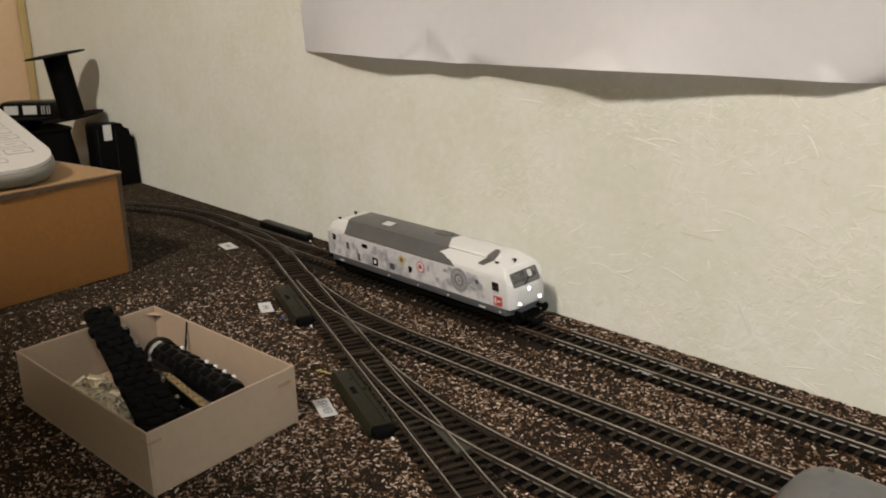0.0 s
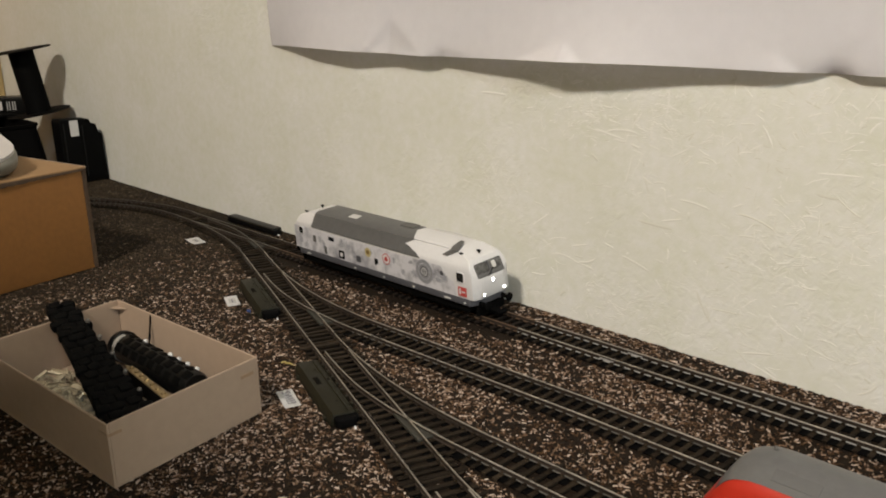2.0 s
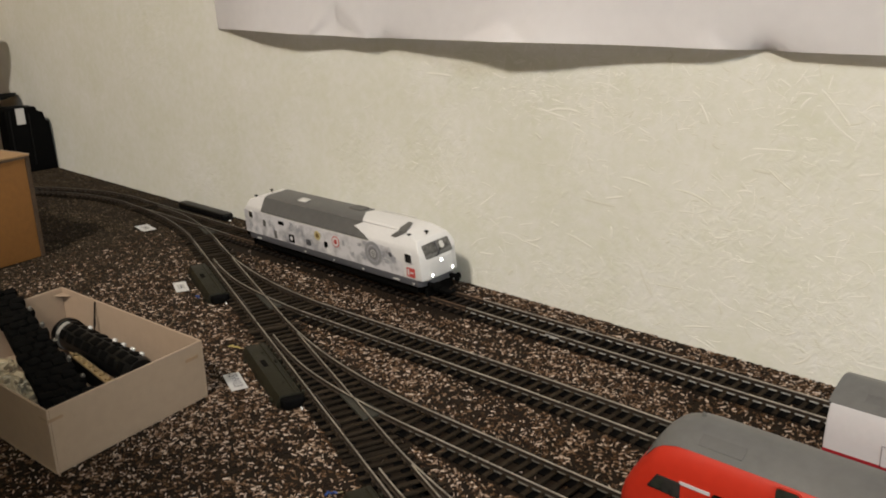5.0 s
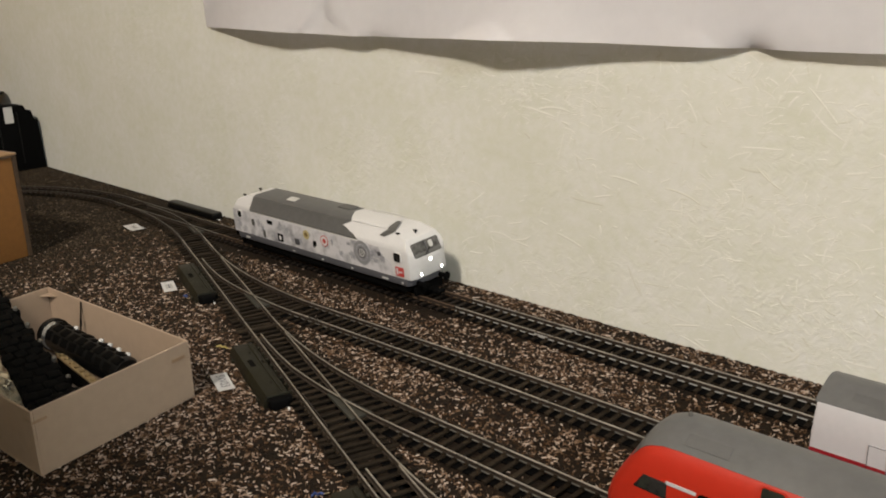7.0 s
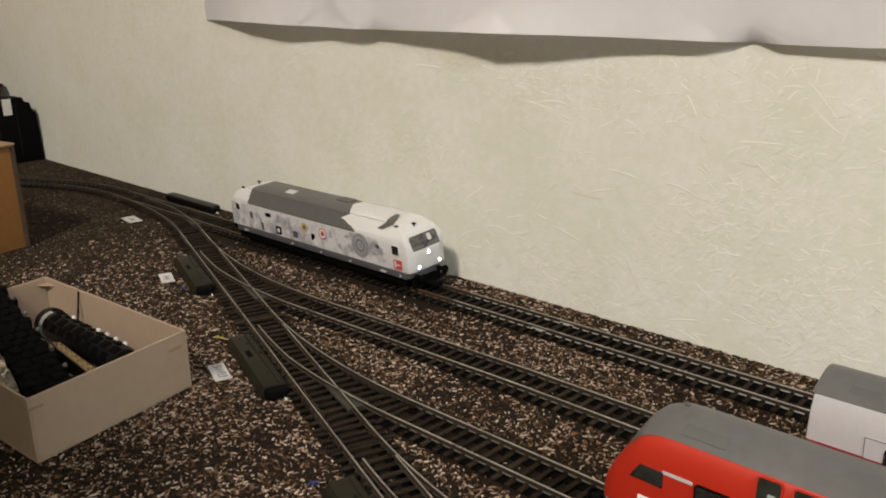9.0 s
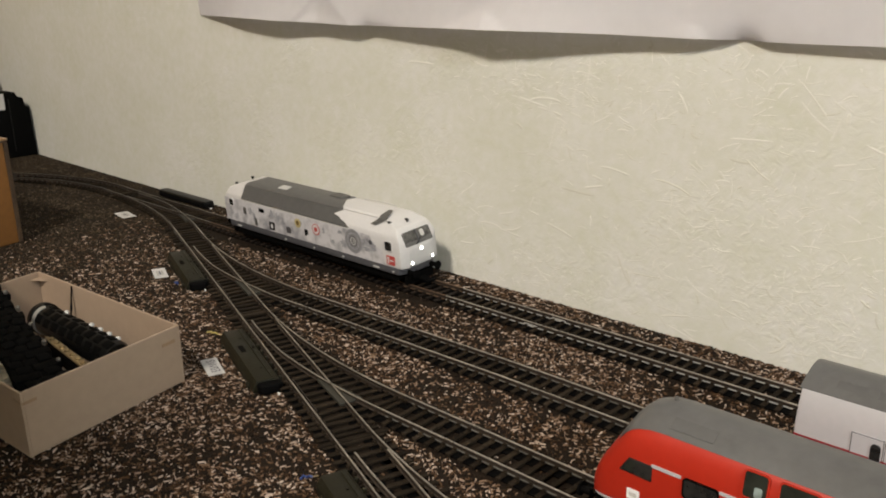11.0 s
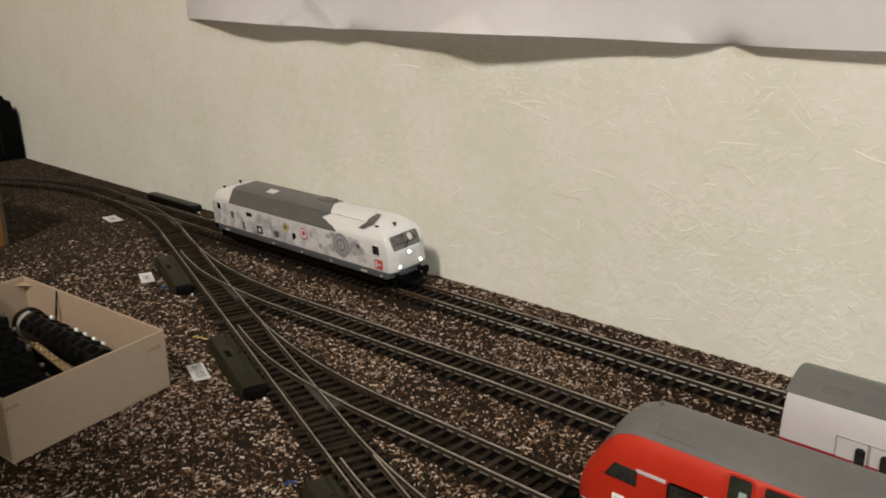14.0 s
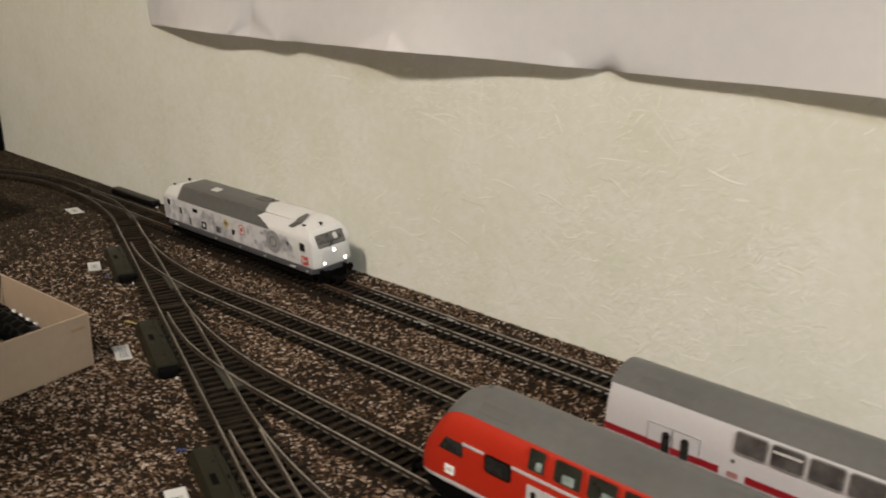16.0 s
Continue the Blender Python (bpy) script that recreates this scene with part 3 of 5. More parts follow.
def turnout(crossing, heading, turn, label, worn=WORN):
    """A set of points: the straight leg along the heading and a leg that bends away by the turn."""
    t = thing("track_turnout", label=label, category="model turnout", group="model turnouts")
    h = (math.cos(radians(heading)), math.sin(radians(heading)))
    start, far = along(crossing, h, -TANGENT), along(crossing, h, TANGENT)
    side = 1 if turn > 0 else -1
    straight, bent = line(start, far, 5.0), arc(start, heading, RADIUS, turn, 0.5)
    tip = math.sqrt(2 * RADIUS * 0.9)
    n_s, n_b = int(tip / (2 * TANGENT) * len(straight)), int(tip / (RADIUS * radians(abs(turn))) * len(bent))
    lay_rail("stock_rail", shifted(straight, -side * GAUGE), t, worn, WEB)
    lay_rail("stock_rail", shifted(bent, side * GAUGE), t, worn, WEB)
    lay_rail("switch_rail", shifted(straight, side * GAUGE)[n_s:], t, worn, WEB)
    reach = radians(abs(turn)) * RADIUS
    n_o = int(25.0 / reach * len(bent))
    blade = [shifted(bent, -side * (GAUGE - 3.2 * max(0.0, 1 - (i / (len(bent) - 1) * reach - 25.0) / 55.0)))[i] for i in range(n_o, len(bent))]
    lay_rail("switch_rail", blade, t, worn, WEB)
    cross = min(((math.dist(a, b), a) for a in shifted(straight, side * GAUGE)[n_s + 2:] for b in shifted(bent, -side * GAUGE)[n_b + 4:]))[1]
    for path, o in ((straight, -side * (GAUGE - 1.9)), (bent, side * (GAUGE - 1.9))):
        near = [p for p in shifted(path, o) if math.dist(p, cross) < 27]
        part("check_rail", sweep(near, [(a * 0.55, z - 0.5) for a, z in RAIL]), WEB, t)
    a = radians(heading + turn / 2)
    fm = Matrix.Translation((cross[0], cross[1], 0)) @ Matrix.Rotation(a, 4, "Z")
    part("frog", prism([(-15, -1.6), (-4, -3.2), (17, -6.2), (17, 6.2), (-4, 3.2), (-15, 1.6)], 2.3, 3.9, "z", 0.3, 1, m=fm), FROG, t, "worn grey-green plastic frog")
    part("tie_bar", box(-1.6, 1.6, -17, 17, 2.4, 3.4, 0.3, 1, m=Matrix.Translation((*along(start, h, 10.0), 0)) @ Matrix.Rotation(radians(heading), 4, "Z")), SLEEPER, t)
    s = PITCH / 2
    while s < 2 * TANGENT:
        off = RADIUS * (1 - math.cos(min(s / RADIUS, radians(abs(turn)))))
        if off < 26:
            lo, hi = -15.0, 15.0 + off
            p = along(start, h, s)
            q = (p[0] - h[1] * side * (lo + hi) / 2, p[1] + h[0] * side * (lo + hi) / 2)
            m = Matrix.Translation((q[0] * MM, q[1] * MM, random.uniform(-0.1, 0) * MM)) @ Matrix.Rotation(radians(heading + 90 + turn * s / reach / 3), 4, "Z") @ Matrix.Diagonal(((hi - lo) / 10.0, 1, 1, 1))
            shared("sleeper", PLAIN, t, m)
            s_end = s
        s += PITCH
    for path, o in ((straight, -side * GAUGE), (bent, side * GAUGE)):
        for x, y, hd in spots(shifted(path, o), PITCH):
            shared("rail_chair", CHAIR, t, Matrix.Translation((x * MM, y * MM, 0)) @ Matrix.Rotation(hd + math.pi / 2, 4, "Z"))
    for path in (straight, bent):
        for x, y, hd in spots(path, PITCH):
            if math.dist((x, y), start) > s_end + 4:
                shared("sleeper", SLEEPERS["dark"], t, Matrix.Translation((x * MM, y * MM, -0.05 * MM)) @ Matrix.Rotation(hd + math.pi / 2, 4, "Z"))
    return t


P1, P2, P3, P4 = LADDER
RIGHT_END = 420.0
plain_track(line((P1[0] + TANGENT, 443.5), (-263.0, 443.5)), "rusty brown model track close to the wall", RUST, "brown")
joiners(plain_track(line((-262.0, 443.5), (RIGHT_END, 443.5)), "straight two-rail model track beside the wall", foot=BRIGHT), -190, 443.5)
mid = plain_track(line((P2[0] + TANGENT, P2[1]), (-160.0, 375.6))[:-1] + line((-160.0, 375.6), (RIGHT_END, 376.0)), "straight model track under the white coach")
joiners(mid, -206, 376.0, mat=STEEL)
plain_track(line((P3[0] + TANGENT, P3[1]), (RIGHT_END, 308.4)), "straight model track under the red coach")
plain_track(line((P4[0] + TANGENT, P4[1]), (RIGHT_END, P4[1])), "straight model track beyond the last turnout")
plain_track(line(along(P1, LD, TANGENT), along(P2, LD, -TANGENT), 8), "short track piece between two turnouts")
plain_track(line(along(P4, LD, TANGENT), along(P4, LD, TANGENT + 130)), "slanting model track leading to the turnouts")
plain_track(arc((-724.0, 444.5), 180, 262.0, 95), "curved dark model track sweeping away from the wall", DARK_OLD, "dark")
plain_track(line((-724.0, 444.5), (P1[0] - TANGENT, 443.5)), "short straight track before the first turnout", OLD, "dark")
turnout(P1, 0, SLOPE, "turnout by the wall leading to the ladder track", OLD)
turnout(P2, SLOPE, -SLOPE, "turnout branching to the white coach's track")
turnout(P3, SLOPE, -SLOPE, "turnout branching to the red coach's track")
turnout(P4, SLOPE, -SLOPE, "turnout at the end of the ladder track")


def point_motor(cx, cy, rz, label, length=74.0, wide=16.0, high=6.6, knobs=8):
    """A low cover with sloped sides, long grooves, slots, rim knobs and a black rounded end with a plug."""
    t = thing("turnout_motor", cx, cy, 0, rz, label, "turnout motor", "turnout motors")
    w, l = wide / 2, length / 2
    bm = prism([(-w, 0), (w, 0), (w, 2.2), (w - 2.6, high), (-w + 2.2, high), (-w + 0.2, 2.6)], -l, l, "x", 0.5, 2)
    part("cover", bm, OLIVE, t)
    for i in range(knobs):
        x = -l + 5 + i * (length - 10) / max(1, knobs - 1)
        part("rim_knob", box(x - 1.1, x + 1.1, w - 0.9, w + 0.9, 0.4, 4.6, 0.4, 1), OLIVE, t)
    part("ridge", box(-l + 2, l - 2, w - 5.6, w - 4.7, high - 0.2, high + 0.5, 0.2, 1), OLIVE, t)
    part("ridge", box(-l + 2, l - 2, w - 3.3, w - 2.4, high - 0.9, high + 0.1, 0.2, 1), OLIVE, t)
    part("slot", box(-12, -2.5, -3.6, -0.6, high - 0.3, high + 0.12, 0.1, 1), BLACK, t, "black slot in the cover")
    part("slot", box(-8, -4.8, w - 4.6, w - 3.4, high - 0.3, high + 0.14, 0.1, 1), BLACK, t)
    for x in (-22, 22):
        part("pin_hole", lathe([(0.6, high - 0.2), (0.6, high + 0.12)], 10, m=Matrix.Translation((x, 0.6, 0))), BLACK, t)
    part("end_cap", prism(rounded(l - 3.0, l + 5.5, -w + 2.2, w - 1.0, 3.6, 5), 0.0, high - 1.0, "z", 1.2, 3), BLACK, t, "black rounded end cap")
    part("plug", box(l + 5.6, l + 8.0, 3.0, 3.9, 0.2, 1.1, 0.25, 2), LABEL, t, "small white wire plug")
    for x in (-l + 9, l - 9):
        part("lug", box(x - 2.2, x + 2.2, -w - 1.2, -w + 0.6, 0.2, 2.4, 0.5, 1), OLIVE, t)
    return t


LN = (LD[1], -LD[0])
for p, lab in ((P2, "olive-black motor beside the second turnout"), (P3, "olive-black motor beside the third turnout"), (P4, "olive-black motor beside the last turnout")):
    c = along(along(p, LD, -11.0), LN, 19.5)
    point_motor(c[0], c[1], SLOPE, lab)
rear = thing("turnout_motor", -632, 469.5, 0, 0, "black rounded turnout motor lying against the wall", "turnout motor", "turnout motors")
part("cover", prism(rounded(-42, 42, -5.4, 5.4, 4.6, 6), 0.1, 7.2, "z", 2.4, 4), BLACK_GLOSS, rear)
part("seam", box(-40, 40, -5.6, -5.2, 2.6, 3.0, 0.1, 1), BLACK, rear)
part("plug", box(41.5, 44.0, -1.0, 0.2, 0.2, 1.2, 0.25, 2), LABEL, rear, "small white wire plug")

# ---- rolling stock ----
RAIL_TOP = 5.1


def wheelset(owner, x, r=5.4, name="wheelset"):
    m = Matrix.Translation((x, 0, RAIL_TOP + r - 0.1)) @ Matrix.Rotation(math.pi / 2, 4, "X")
    prof = [(0.9, -11), (0.9, -9.6), (r, -9.6), (r, -7.6), (r + 0.6, -7.4), (r + 0.6, -6.8), (1.2, -6.6), (1.2, 6.6), (r + 0.6, 6.8), (r + 0.6, 7.4), (r, 7.6), (r, 9.6), (0.9, 9.6), (0.9, 11)]
    return part(name, lathe(prof, 20, m=m), ROOF_DARK, owner)


def bogie(owner, x, wheelbase, sidey=12.2):
    for s in (-1, 1):
        bm = prism([(x - wheelbase / 2 - 7, 9.6), (x - wheelbase / 2 - 4, 6.6), (x + wheelbase / 2 + 4, 6.6), (x + wheelbase / 2 + 7, 9.6), (x + 8, 11.2), (x - 8, 11.2)], s * sidey - 1.2, s * sidey + 1.2, "y", 0.5, 1)
        for o in (-1, 1):
            box(x + o * wheelbase / 2 - 3.2, x + o * wheelbase / 2 + 3.2, s * sidey - 2, s * sidey + 2, 7.2, 12.2, 0.6, 1, bm)
        part("bogie_frame", bm, BLACK, owner)
    for o in (-1, 1):
        wheelset(owner, x + o * wheelbase / 2)


def pane(owner, name, x0, x1, z0, z1, y, mat, depth=0.5, r=0.9, label="", lean=0.0):
    """A thin rounded panel on a side wall that faces -y."""
    m = Matrix.Translation((0, y, (z0 + z1) / 2)) @ Matrix.Rotation(radians(lean), 4, "X") @ Matrix.Translation((0, 0, -(z0 + z1) / 2))
    return part(name, prism(rounded(x0, x1, z0, z1, r), -depth / 2, depth / 2, "y", m=m), mat, owner, label)


def window_unit(owner, x0, x1, z0, z1, y, mat, trim, lean=0.0):
    """A window with a raised rim, a dark pane and a blind or reflection line."""
    w = pane(owner, "window", x0, x1, z0, z1, y, mat, 0.7, 1.0, lean=lean)
    m = Matrix.Translation((0, y, (z0 + z1) / 2)) @ Matrix.Rotation(radians(lean), 4, "X") @ Matrix.Translation((0, 0, -(z0 + z1) / 2))
    outer, inner = rounded(x0 - 0.55, x1 + 0.55, z0 - 0.5, z1 + 0.5, 1.5), rounded(x0, x1, z0, z1, 1.1)
    bm = bmesh.new()
    rings = [[bm.verts.new((p[0], o, p[1])) for p in pts] for pts, o in ((outer, 0.1), (outer, -0.55), (inner, -0.55), (inner, 0.1))]
    for a, b in zip(rings, rings[1:]):
        for i in range(len(a)):
            j = (i + 1) % len(a)
            bm.faces.new((a[i], a[j], b[j], b[i]))
    bm.transform(m)
    part("window_rim", bm, trim, w)
    return w


# the standing electric locomotive, lit, on the back track
loco = thing("electric_locomotive", -290.5, 443.5, 0, label="white and grey model electric locomotive with lit headlamps", category="model locomotive", rx=3.5)
LEN, HW = 205.0, 17.2
SECTION = [(-HW, 19.0), (HW, 19.0), (HW, 38.5), (HW - 0.5, 41.0), (HW - 5.0, 49.2), (HW - 7.5, 50.6), (0, 51.6), (-HW + 7.5, 50.6), (-HW + 5.0, 49.2), (-HW + 0.5, 41.0), (-HW, 38.5)]


def shell(section, x0, x1, cuts, bevel):
    bm = prism(section, x0, x1, "x")
    for p, nrm in cuts:
        cut(bm, p, nrm)
    bmesh.ops.bevel(bm, geom=[e for e in bm.edges if e.is_manifold and e.calc_face_angle(0) > 0.3], offset=bevel, segments=3, affect="EDGES", profile=0.5)
    return bm


def both_ends(x0, x1, specs):
    mid = (x0 + x1) / 2
    res = []
    for (px, py, pz), (nx, ny, nz) in specs:
        res.append(((px, py, pz), (nx, ny, nz)))
        res.append(((2 * mid - px, py, pz), (-nx, ny, nz)))
    return res


NOSE = [((0, 0, 32.0), (1.0, 0, 0.50)), ((0, 0, 31.0), (1.0, 0, 0.05)), ((-2.6, HW, 31), (1.0, 0.36, 0.06)), ((-2.6, -HW, 31), (1.0, -0.36, 0.06)), ((-14, 0, 48.2), (0.36, 0, 1.0)), ((-30, 0, 51.4), (0.14, 0, 1.0))]
part("body", shell(SECTION, -LEN, 0, both_ends(-LEN, 0, NOSE), 0.8), WHITE, loco)
SK = [(-HW + 0.4, 14.2), (HW - 0.4, 14.2), (HW - 0.1, 19.1), (-HW + 0.1, 19.1)]
part("skirt", shell(SK, -LEN + 2, -2, both_ends(-LEN, 0, [((-6.0, HW, 16), (1, 0.5, 0)), ((-6.0, -HW, 16), (1, -0.5, 0))]), 0.4), SKIRT, loco, "dark grey lower skirt")
# black underframe, broadened to stand for the shadow below the skirt
part("underframe", box(-LEN + 10, -10, -14.6, 14.6, 8.4, 14.8, 0.5, 1), BLACK, loco)
for x in (-48, -158):
    bogie(loco, x, 30)
part("transformer", prism([(-92, 12.7), (-96, 7.4), (-120, 7.4), (-124, 12.7)], -13, 13, "y", 0.6, 1), BLACK, loco)

# roof: grey middle part with a torn edge, dark hatch, horns
SLOPE_LO, SLOPE_HI = (-16.7, 41.0), (-12.2, 49.2)


def on_slope(u, z, lift=0.0):
    k = (z - SLOPE_LO[1]) / (SLOPE_HI[1] - SLOPE_LO[1])
    return (u, SLOPE_LO[0] + k * (SLOPE_HI[0] - SLOPE_LO[0]) - lift * 0.88, z + lift * 0.48)


def on_top(u, y, lift=0.0):
    k = abs(y)
    z = 51.6 - k / 9.7 * 1.0 if k < 9.7 else 50.6 - (k - 9.7) / 2.5 * 1.4
    return (u, y, z + lift)


def skin(polys, thick=0.3):
    bm = bmesh.new()
    for pts in polys:
        bm.faces.new([bm.verts.new(p) for p in pts])
    bmesh.ops.remove_doubles(bm, verts=bm.verts, dist=0.02)
    bmesh.ops.recalc_face_normals(bm, faces=bm.faces)
    bmesh.ops.solidify(bm, geom=bm.faces[:], thickness=thick)
    return bm


L = 0.32
near_side = [on_slope(-179, 39.4, L), on_slope(-178.4, 49.2, L), on_slope(-62, 49.2, L), on_slope(-66, 47.4, L), on_slope(-70, 45.8, L), on_slope(-65, 44.9, L), on_slope(-60.6, 43.0, L), on_slope(-57.5, 42.4, L), on_slope(-51.5, 39.4, L)]
part("roof_panel", skin([near_side]), ROOF, loco, "grey sloping roof panel")
part("roof_panel", skin([[on_top(-178.4, -12.3, L), on_top(-178, -9.7, L), on_top(-64.5, -9.7, L), on_top(-62, -12.3, L)], [on_top(-178, -9.7, L), on_top(-174.5, 0, L), on_top(-72, 0, L), on_top(-64.5, -9.7, L)], [on_top(-174.5, 0, L), on_top(-178, 9.7, L), on_top(-73, 9.7, L), on_top(-72, 0, L)]]), ROOF, loco, "grey flat roof panel")
part("roof_hatch", skin([[on_slope(-31.5, 45.2, L), on_slope(-25.5, 49.2, L), on_slope(-18.2, 49.2, L), on_slope(-26.5, 45.0, L)]]), ROOF_DARK, loco, "dark grey roof hatch")
part("roof_hatch", skin([[on_top(-25.5, -12.3, L), on_top(-26.4, -9.7, L), on_top(-19.0, -9.7, L), on_top(-18.2, -12.3, L)], [on_top(-26.4, -9.7, L), on_top(-28, 0, L), on_top(-24.5, 0, L), on_top(-19.0, -9.7, L)]]), ROOF_DARK, loco)
part("equipment_bar", box(-90, -76, -1.0, 7.5, 51.2, 52.6, 0.5, 1), ROOF_DARK, loco, "dark flat roof equipment")
part("equipment_cover", skin([[on_top(-141, -8.4, 0.75), on_top(-142, -2.0, 0.75), on_top(-132, -2.0, 0.75), on_top(-131, -8.4, 0.75)]], 0.4), GREY_TRIM, loco, "pale grey roof cover")
part("roof_rail", tube([(-62, 8, 51.6), (-45, 9.5, 51.9), (-30, 9, 51.6)], 0.35, 6), GREY_TRIM, loco)
for x, y, z in ((-15.5, -12.4, 46.6), (-9.5, -2.0, 47.0), (-192, -11.0, 47.0), (-184, -1.0, 50.4)):
    horn = part("roof_horn", lathe([(0.5, 0), (0.55, 1.2), (0.9, 1.3), (1.0, 2.2), (0.6, 2.6)], 10, m=Matrix.Translation((x, y, z))), BLACK, loco, "small black roof horn")
    part("horn_bar", tube([(x - 1.5, y - 0.4, z + 2.0), (x + 1.5, y + 0.4, z + 2.0)], 0.5, 6), BLACK, horn)

# cab windows, lamps, buffers
nose_tilt = math.degrees(math.atan(0.50))
wm = Matrix.Translation((-2.95, 0, 37.6)) @ Matrix.Rotation(radians(-nose_tilt), 4, "Y")
screen = part("windscreen", prism(rounded(-12.6, 12.6, -4.7, 5.2, 1.3), -0.35, 0.35, "x", m=wm), SCREEN, loco, "dark cab windscreen")
part("dashboard", prism([(-12.0, -4.4), (12.0, -4.4), (12.0, -1.2), (2.0, -2.4), (-12.0, -2.0)], 0.36, 0.46, "x", m=wm), ROOF, screen, "grey dashboard behind the windscreen")
part("screen_pillar", box(0.3, 0.9, -0.5, 0.5, -4.6, 5.4, 0.15, 1, m=wm), SKIRT, screen)
part("wiper", tube([(0.7, -3.4, -5.0), (0.8, 2.6, -0.6)], 0.28, 6), BLACK, screen)
for q in screen.children:
    if q.name.startswith("wiper"):
        q.data.transform(Matrix.Scale(MM, 4) @ wm @ Matrix.Scale(1000, 4))
part("cab_seat", prism(rounded(3.0, 6.6, -0.8, 4.0, 1.3), 0.36, 0.5, "x", m=wm), GREY_TRIM, screen, "pale grey shape behind the windscreen")
for y, z, r in ((-9.6, 22.2, 1.0), (9.6, 22.2, 1.0), (0.0, 30.4, 1.2)):
    lx = 0.05 if z > 30 else 0.4
    hl = part("headlamp", lathe([(r, -1.2), (r, 0.5), (r * 0.8, 0.8)], 16, m=Matrix.Translation((lx, y, z)) @ Matrix.Rotation(math.pi / 2, 4, "Y")), LAMP, loco, "lit white headlamp")
    part("lamp_ring", lathe([(r + 0.5, -1.2), (r + 0.5, 0.3), (r + 0.1, 0.5)], 16, m=Matrix.Translation((lx - 0.1, y, z)) @ Matrix.Rotation(math.pi / 2, 4, "Y")), GREY_TRIM, hl)
for x in (-0.5, -LEN + 0.5):
    s = 1 if x > -5 else -1
    for y in (-10.2, 10.2):
        part("buffer", lathe([(1.6, -2), (1.6, 2.0), (1.1, 2.1), (1.1, 4.6), (3.1, 4.7), (3.1, 5.4), (1.5, 5.8)], 14, m=Matrix.Translation((x, y, 15.4)) @ Matrix.Rotation(s * math.pi / 2, 4, "Y")), BLACK, loco, "black buffer")
    part("coupling", prism([(-2, 7), (9, 7), (10, 9.5), (7, 10.5), (7, 8.8), (-2, 9.5)], -3.2, 3.2, "y", 0.4, 1, m=Matrix.Translation((x, 0, 0)) @ (Matrix.Identity(4) if s > 0 else Matrix.Rotation(math.pi, 4, "Z"))), BLACK, loco)
    part("plough", prism([(-13, 6.6), (13, 6.6), (13, 12.8), (-13, 12.8)], x - s * 3 - 1, x - s * 3 + 1, "x", 0.4, 1), BLACK, loco)
SIDE = -HW - 0.1
for x0, x1, z0, z1 in ((-16.2, -9.8, 30.6, 36.8), (-LEN + 8.8, -LEN + 14.2, 32.0, 37.2)):
    window_unit(loco, x0, x1, z0, z1, SIDE, WINDOW, WHITE)
    pane(loco, "window", x0, x1, z0, z1, -SIDE, WINDOW)

# printed side decoration: soft grey shapes and plain coloured badges
ART = material("printed_grey", (0.20, 0.20, 0.22), 0.4, var=0.2, coarse=160, fine=700, bump=0.02, tint=(0.42, 0.42, 0.45))


def blot(cx, cz, w, h, seed, lift, mat=ART):
    """A ragged printed patch on the side wall."""
    r = random.Random(seed)
    n = 30
    pts = []
    for i in range(n):
        k = r.uniform(0.35, 1.15)
        pts.append((cx + w / 2 * math.cos(2 * math.pi * i / n) * k, min(38.0, max(19.4, cz + h / 2 * math.sin(2 * math.pi * i / n) * k))))
    part("printed_patch", prism(pts, SIDE - lift, SIDE + 0.2, "y"), mat, loco, smooth=0)


for i, (x, z, w, h) in enumerate(((-196, 27, 6, 12), (-188, 23, 6, 8), (-176, 30, 4, 7), (-164.5, 27, 5, 13), (-150, 24, 7, 6), (-134, 31, 9, 9), (-127, 26, 4, 5), (-117, 26, 5, 8), (-106, 33, 4, 4), (-80, 32, 4, 6), (-71, 25, 6, 5), (-62, 34, 5, 4), (-37, 31.5, 13, 6), (-34, 27.6, 11, 4), (-28, 30, 6, 8), (-141, 32.5, 8, 8), (-169, 31, 5, 9), (-58, 27, 9, 8))):
    blot(x, z, w, h, i, 0.02 + 0.006 * i)


WHEEL = material("printed_wheel_grey", (0.24, 0.24, 0.255), 0.4, var=0.15, coarse=200, bump=0.02)
WASH = material("printed_wash", (0.53, 0.52, 0.545), 0.4, var=0.2, coarse=42, fine=150, bump=0.02, tint=(0.21, 0.207, 0.225))
for n in WASH.node_tree.nodes:
    if n.type == "VALTORGB":
        n.color_ramp.elements[0].position, n.color_ramp.elements[1].position = 0.36, 0.55
wash = [(-203, 19.4), (-17.5, 19.4), (-19.5, 29.5), (-27, 31.5), (-31, 37.9), (-203, 37.9)]
part("printed_wash", prism(wash, SIDE + 0.03, SIDE + 0.07, "y"), WASH, loco, "mottled lilac-grey printed side", smooth=0)


def disc(x, z, r, mat, lift, label=""):
    part("badge", lathe([(r, -0.1), (r, 0.1)], 20, m=Matrix.Translation((x, SIDE - lift - 0.14, z)) @ Matrix.Rotation(math.pi / 2, 4, "X")), mat, loco, label, smooth=0)


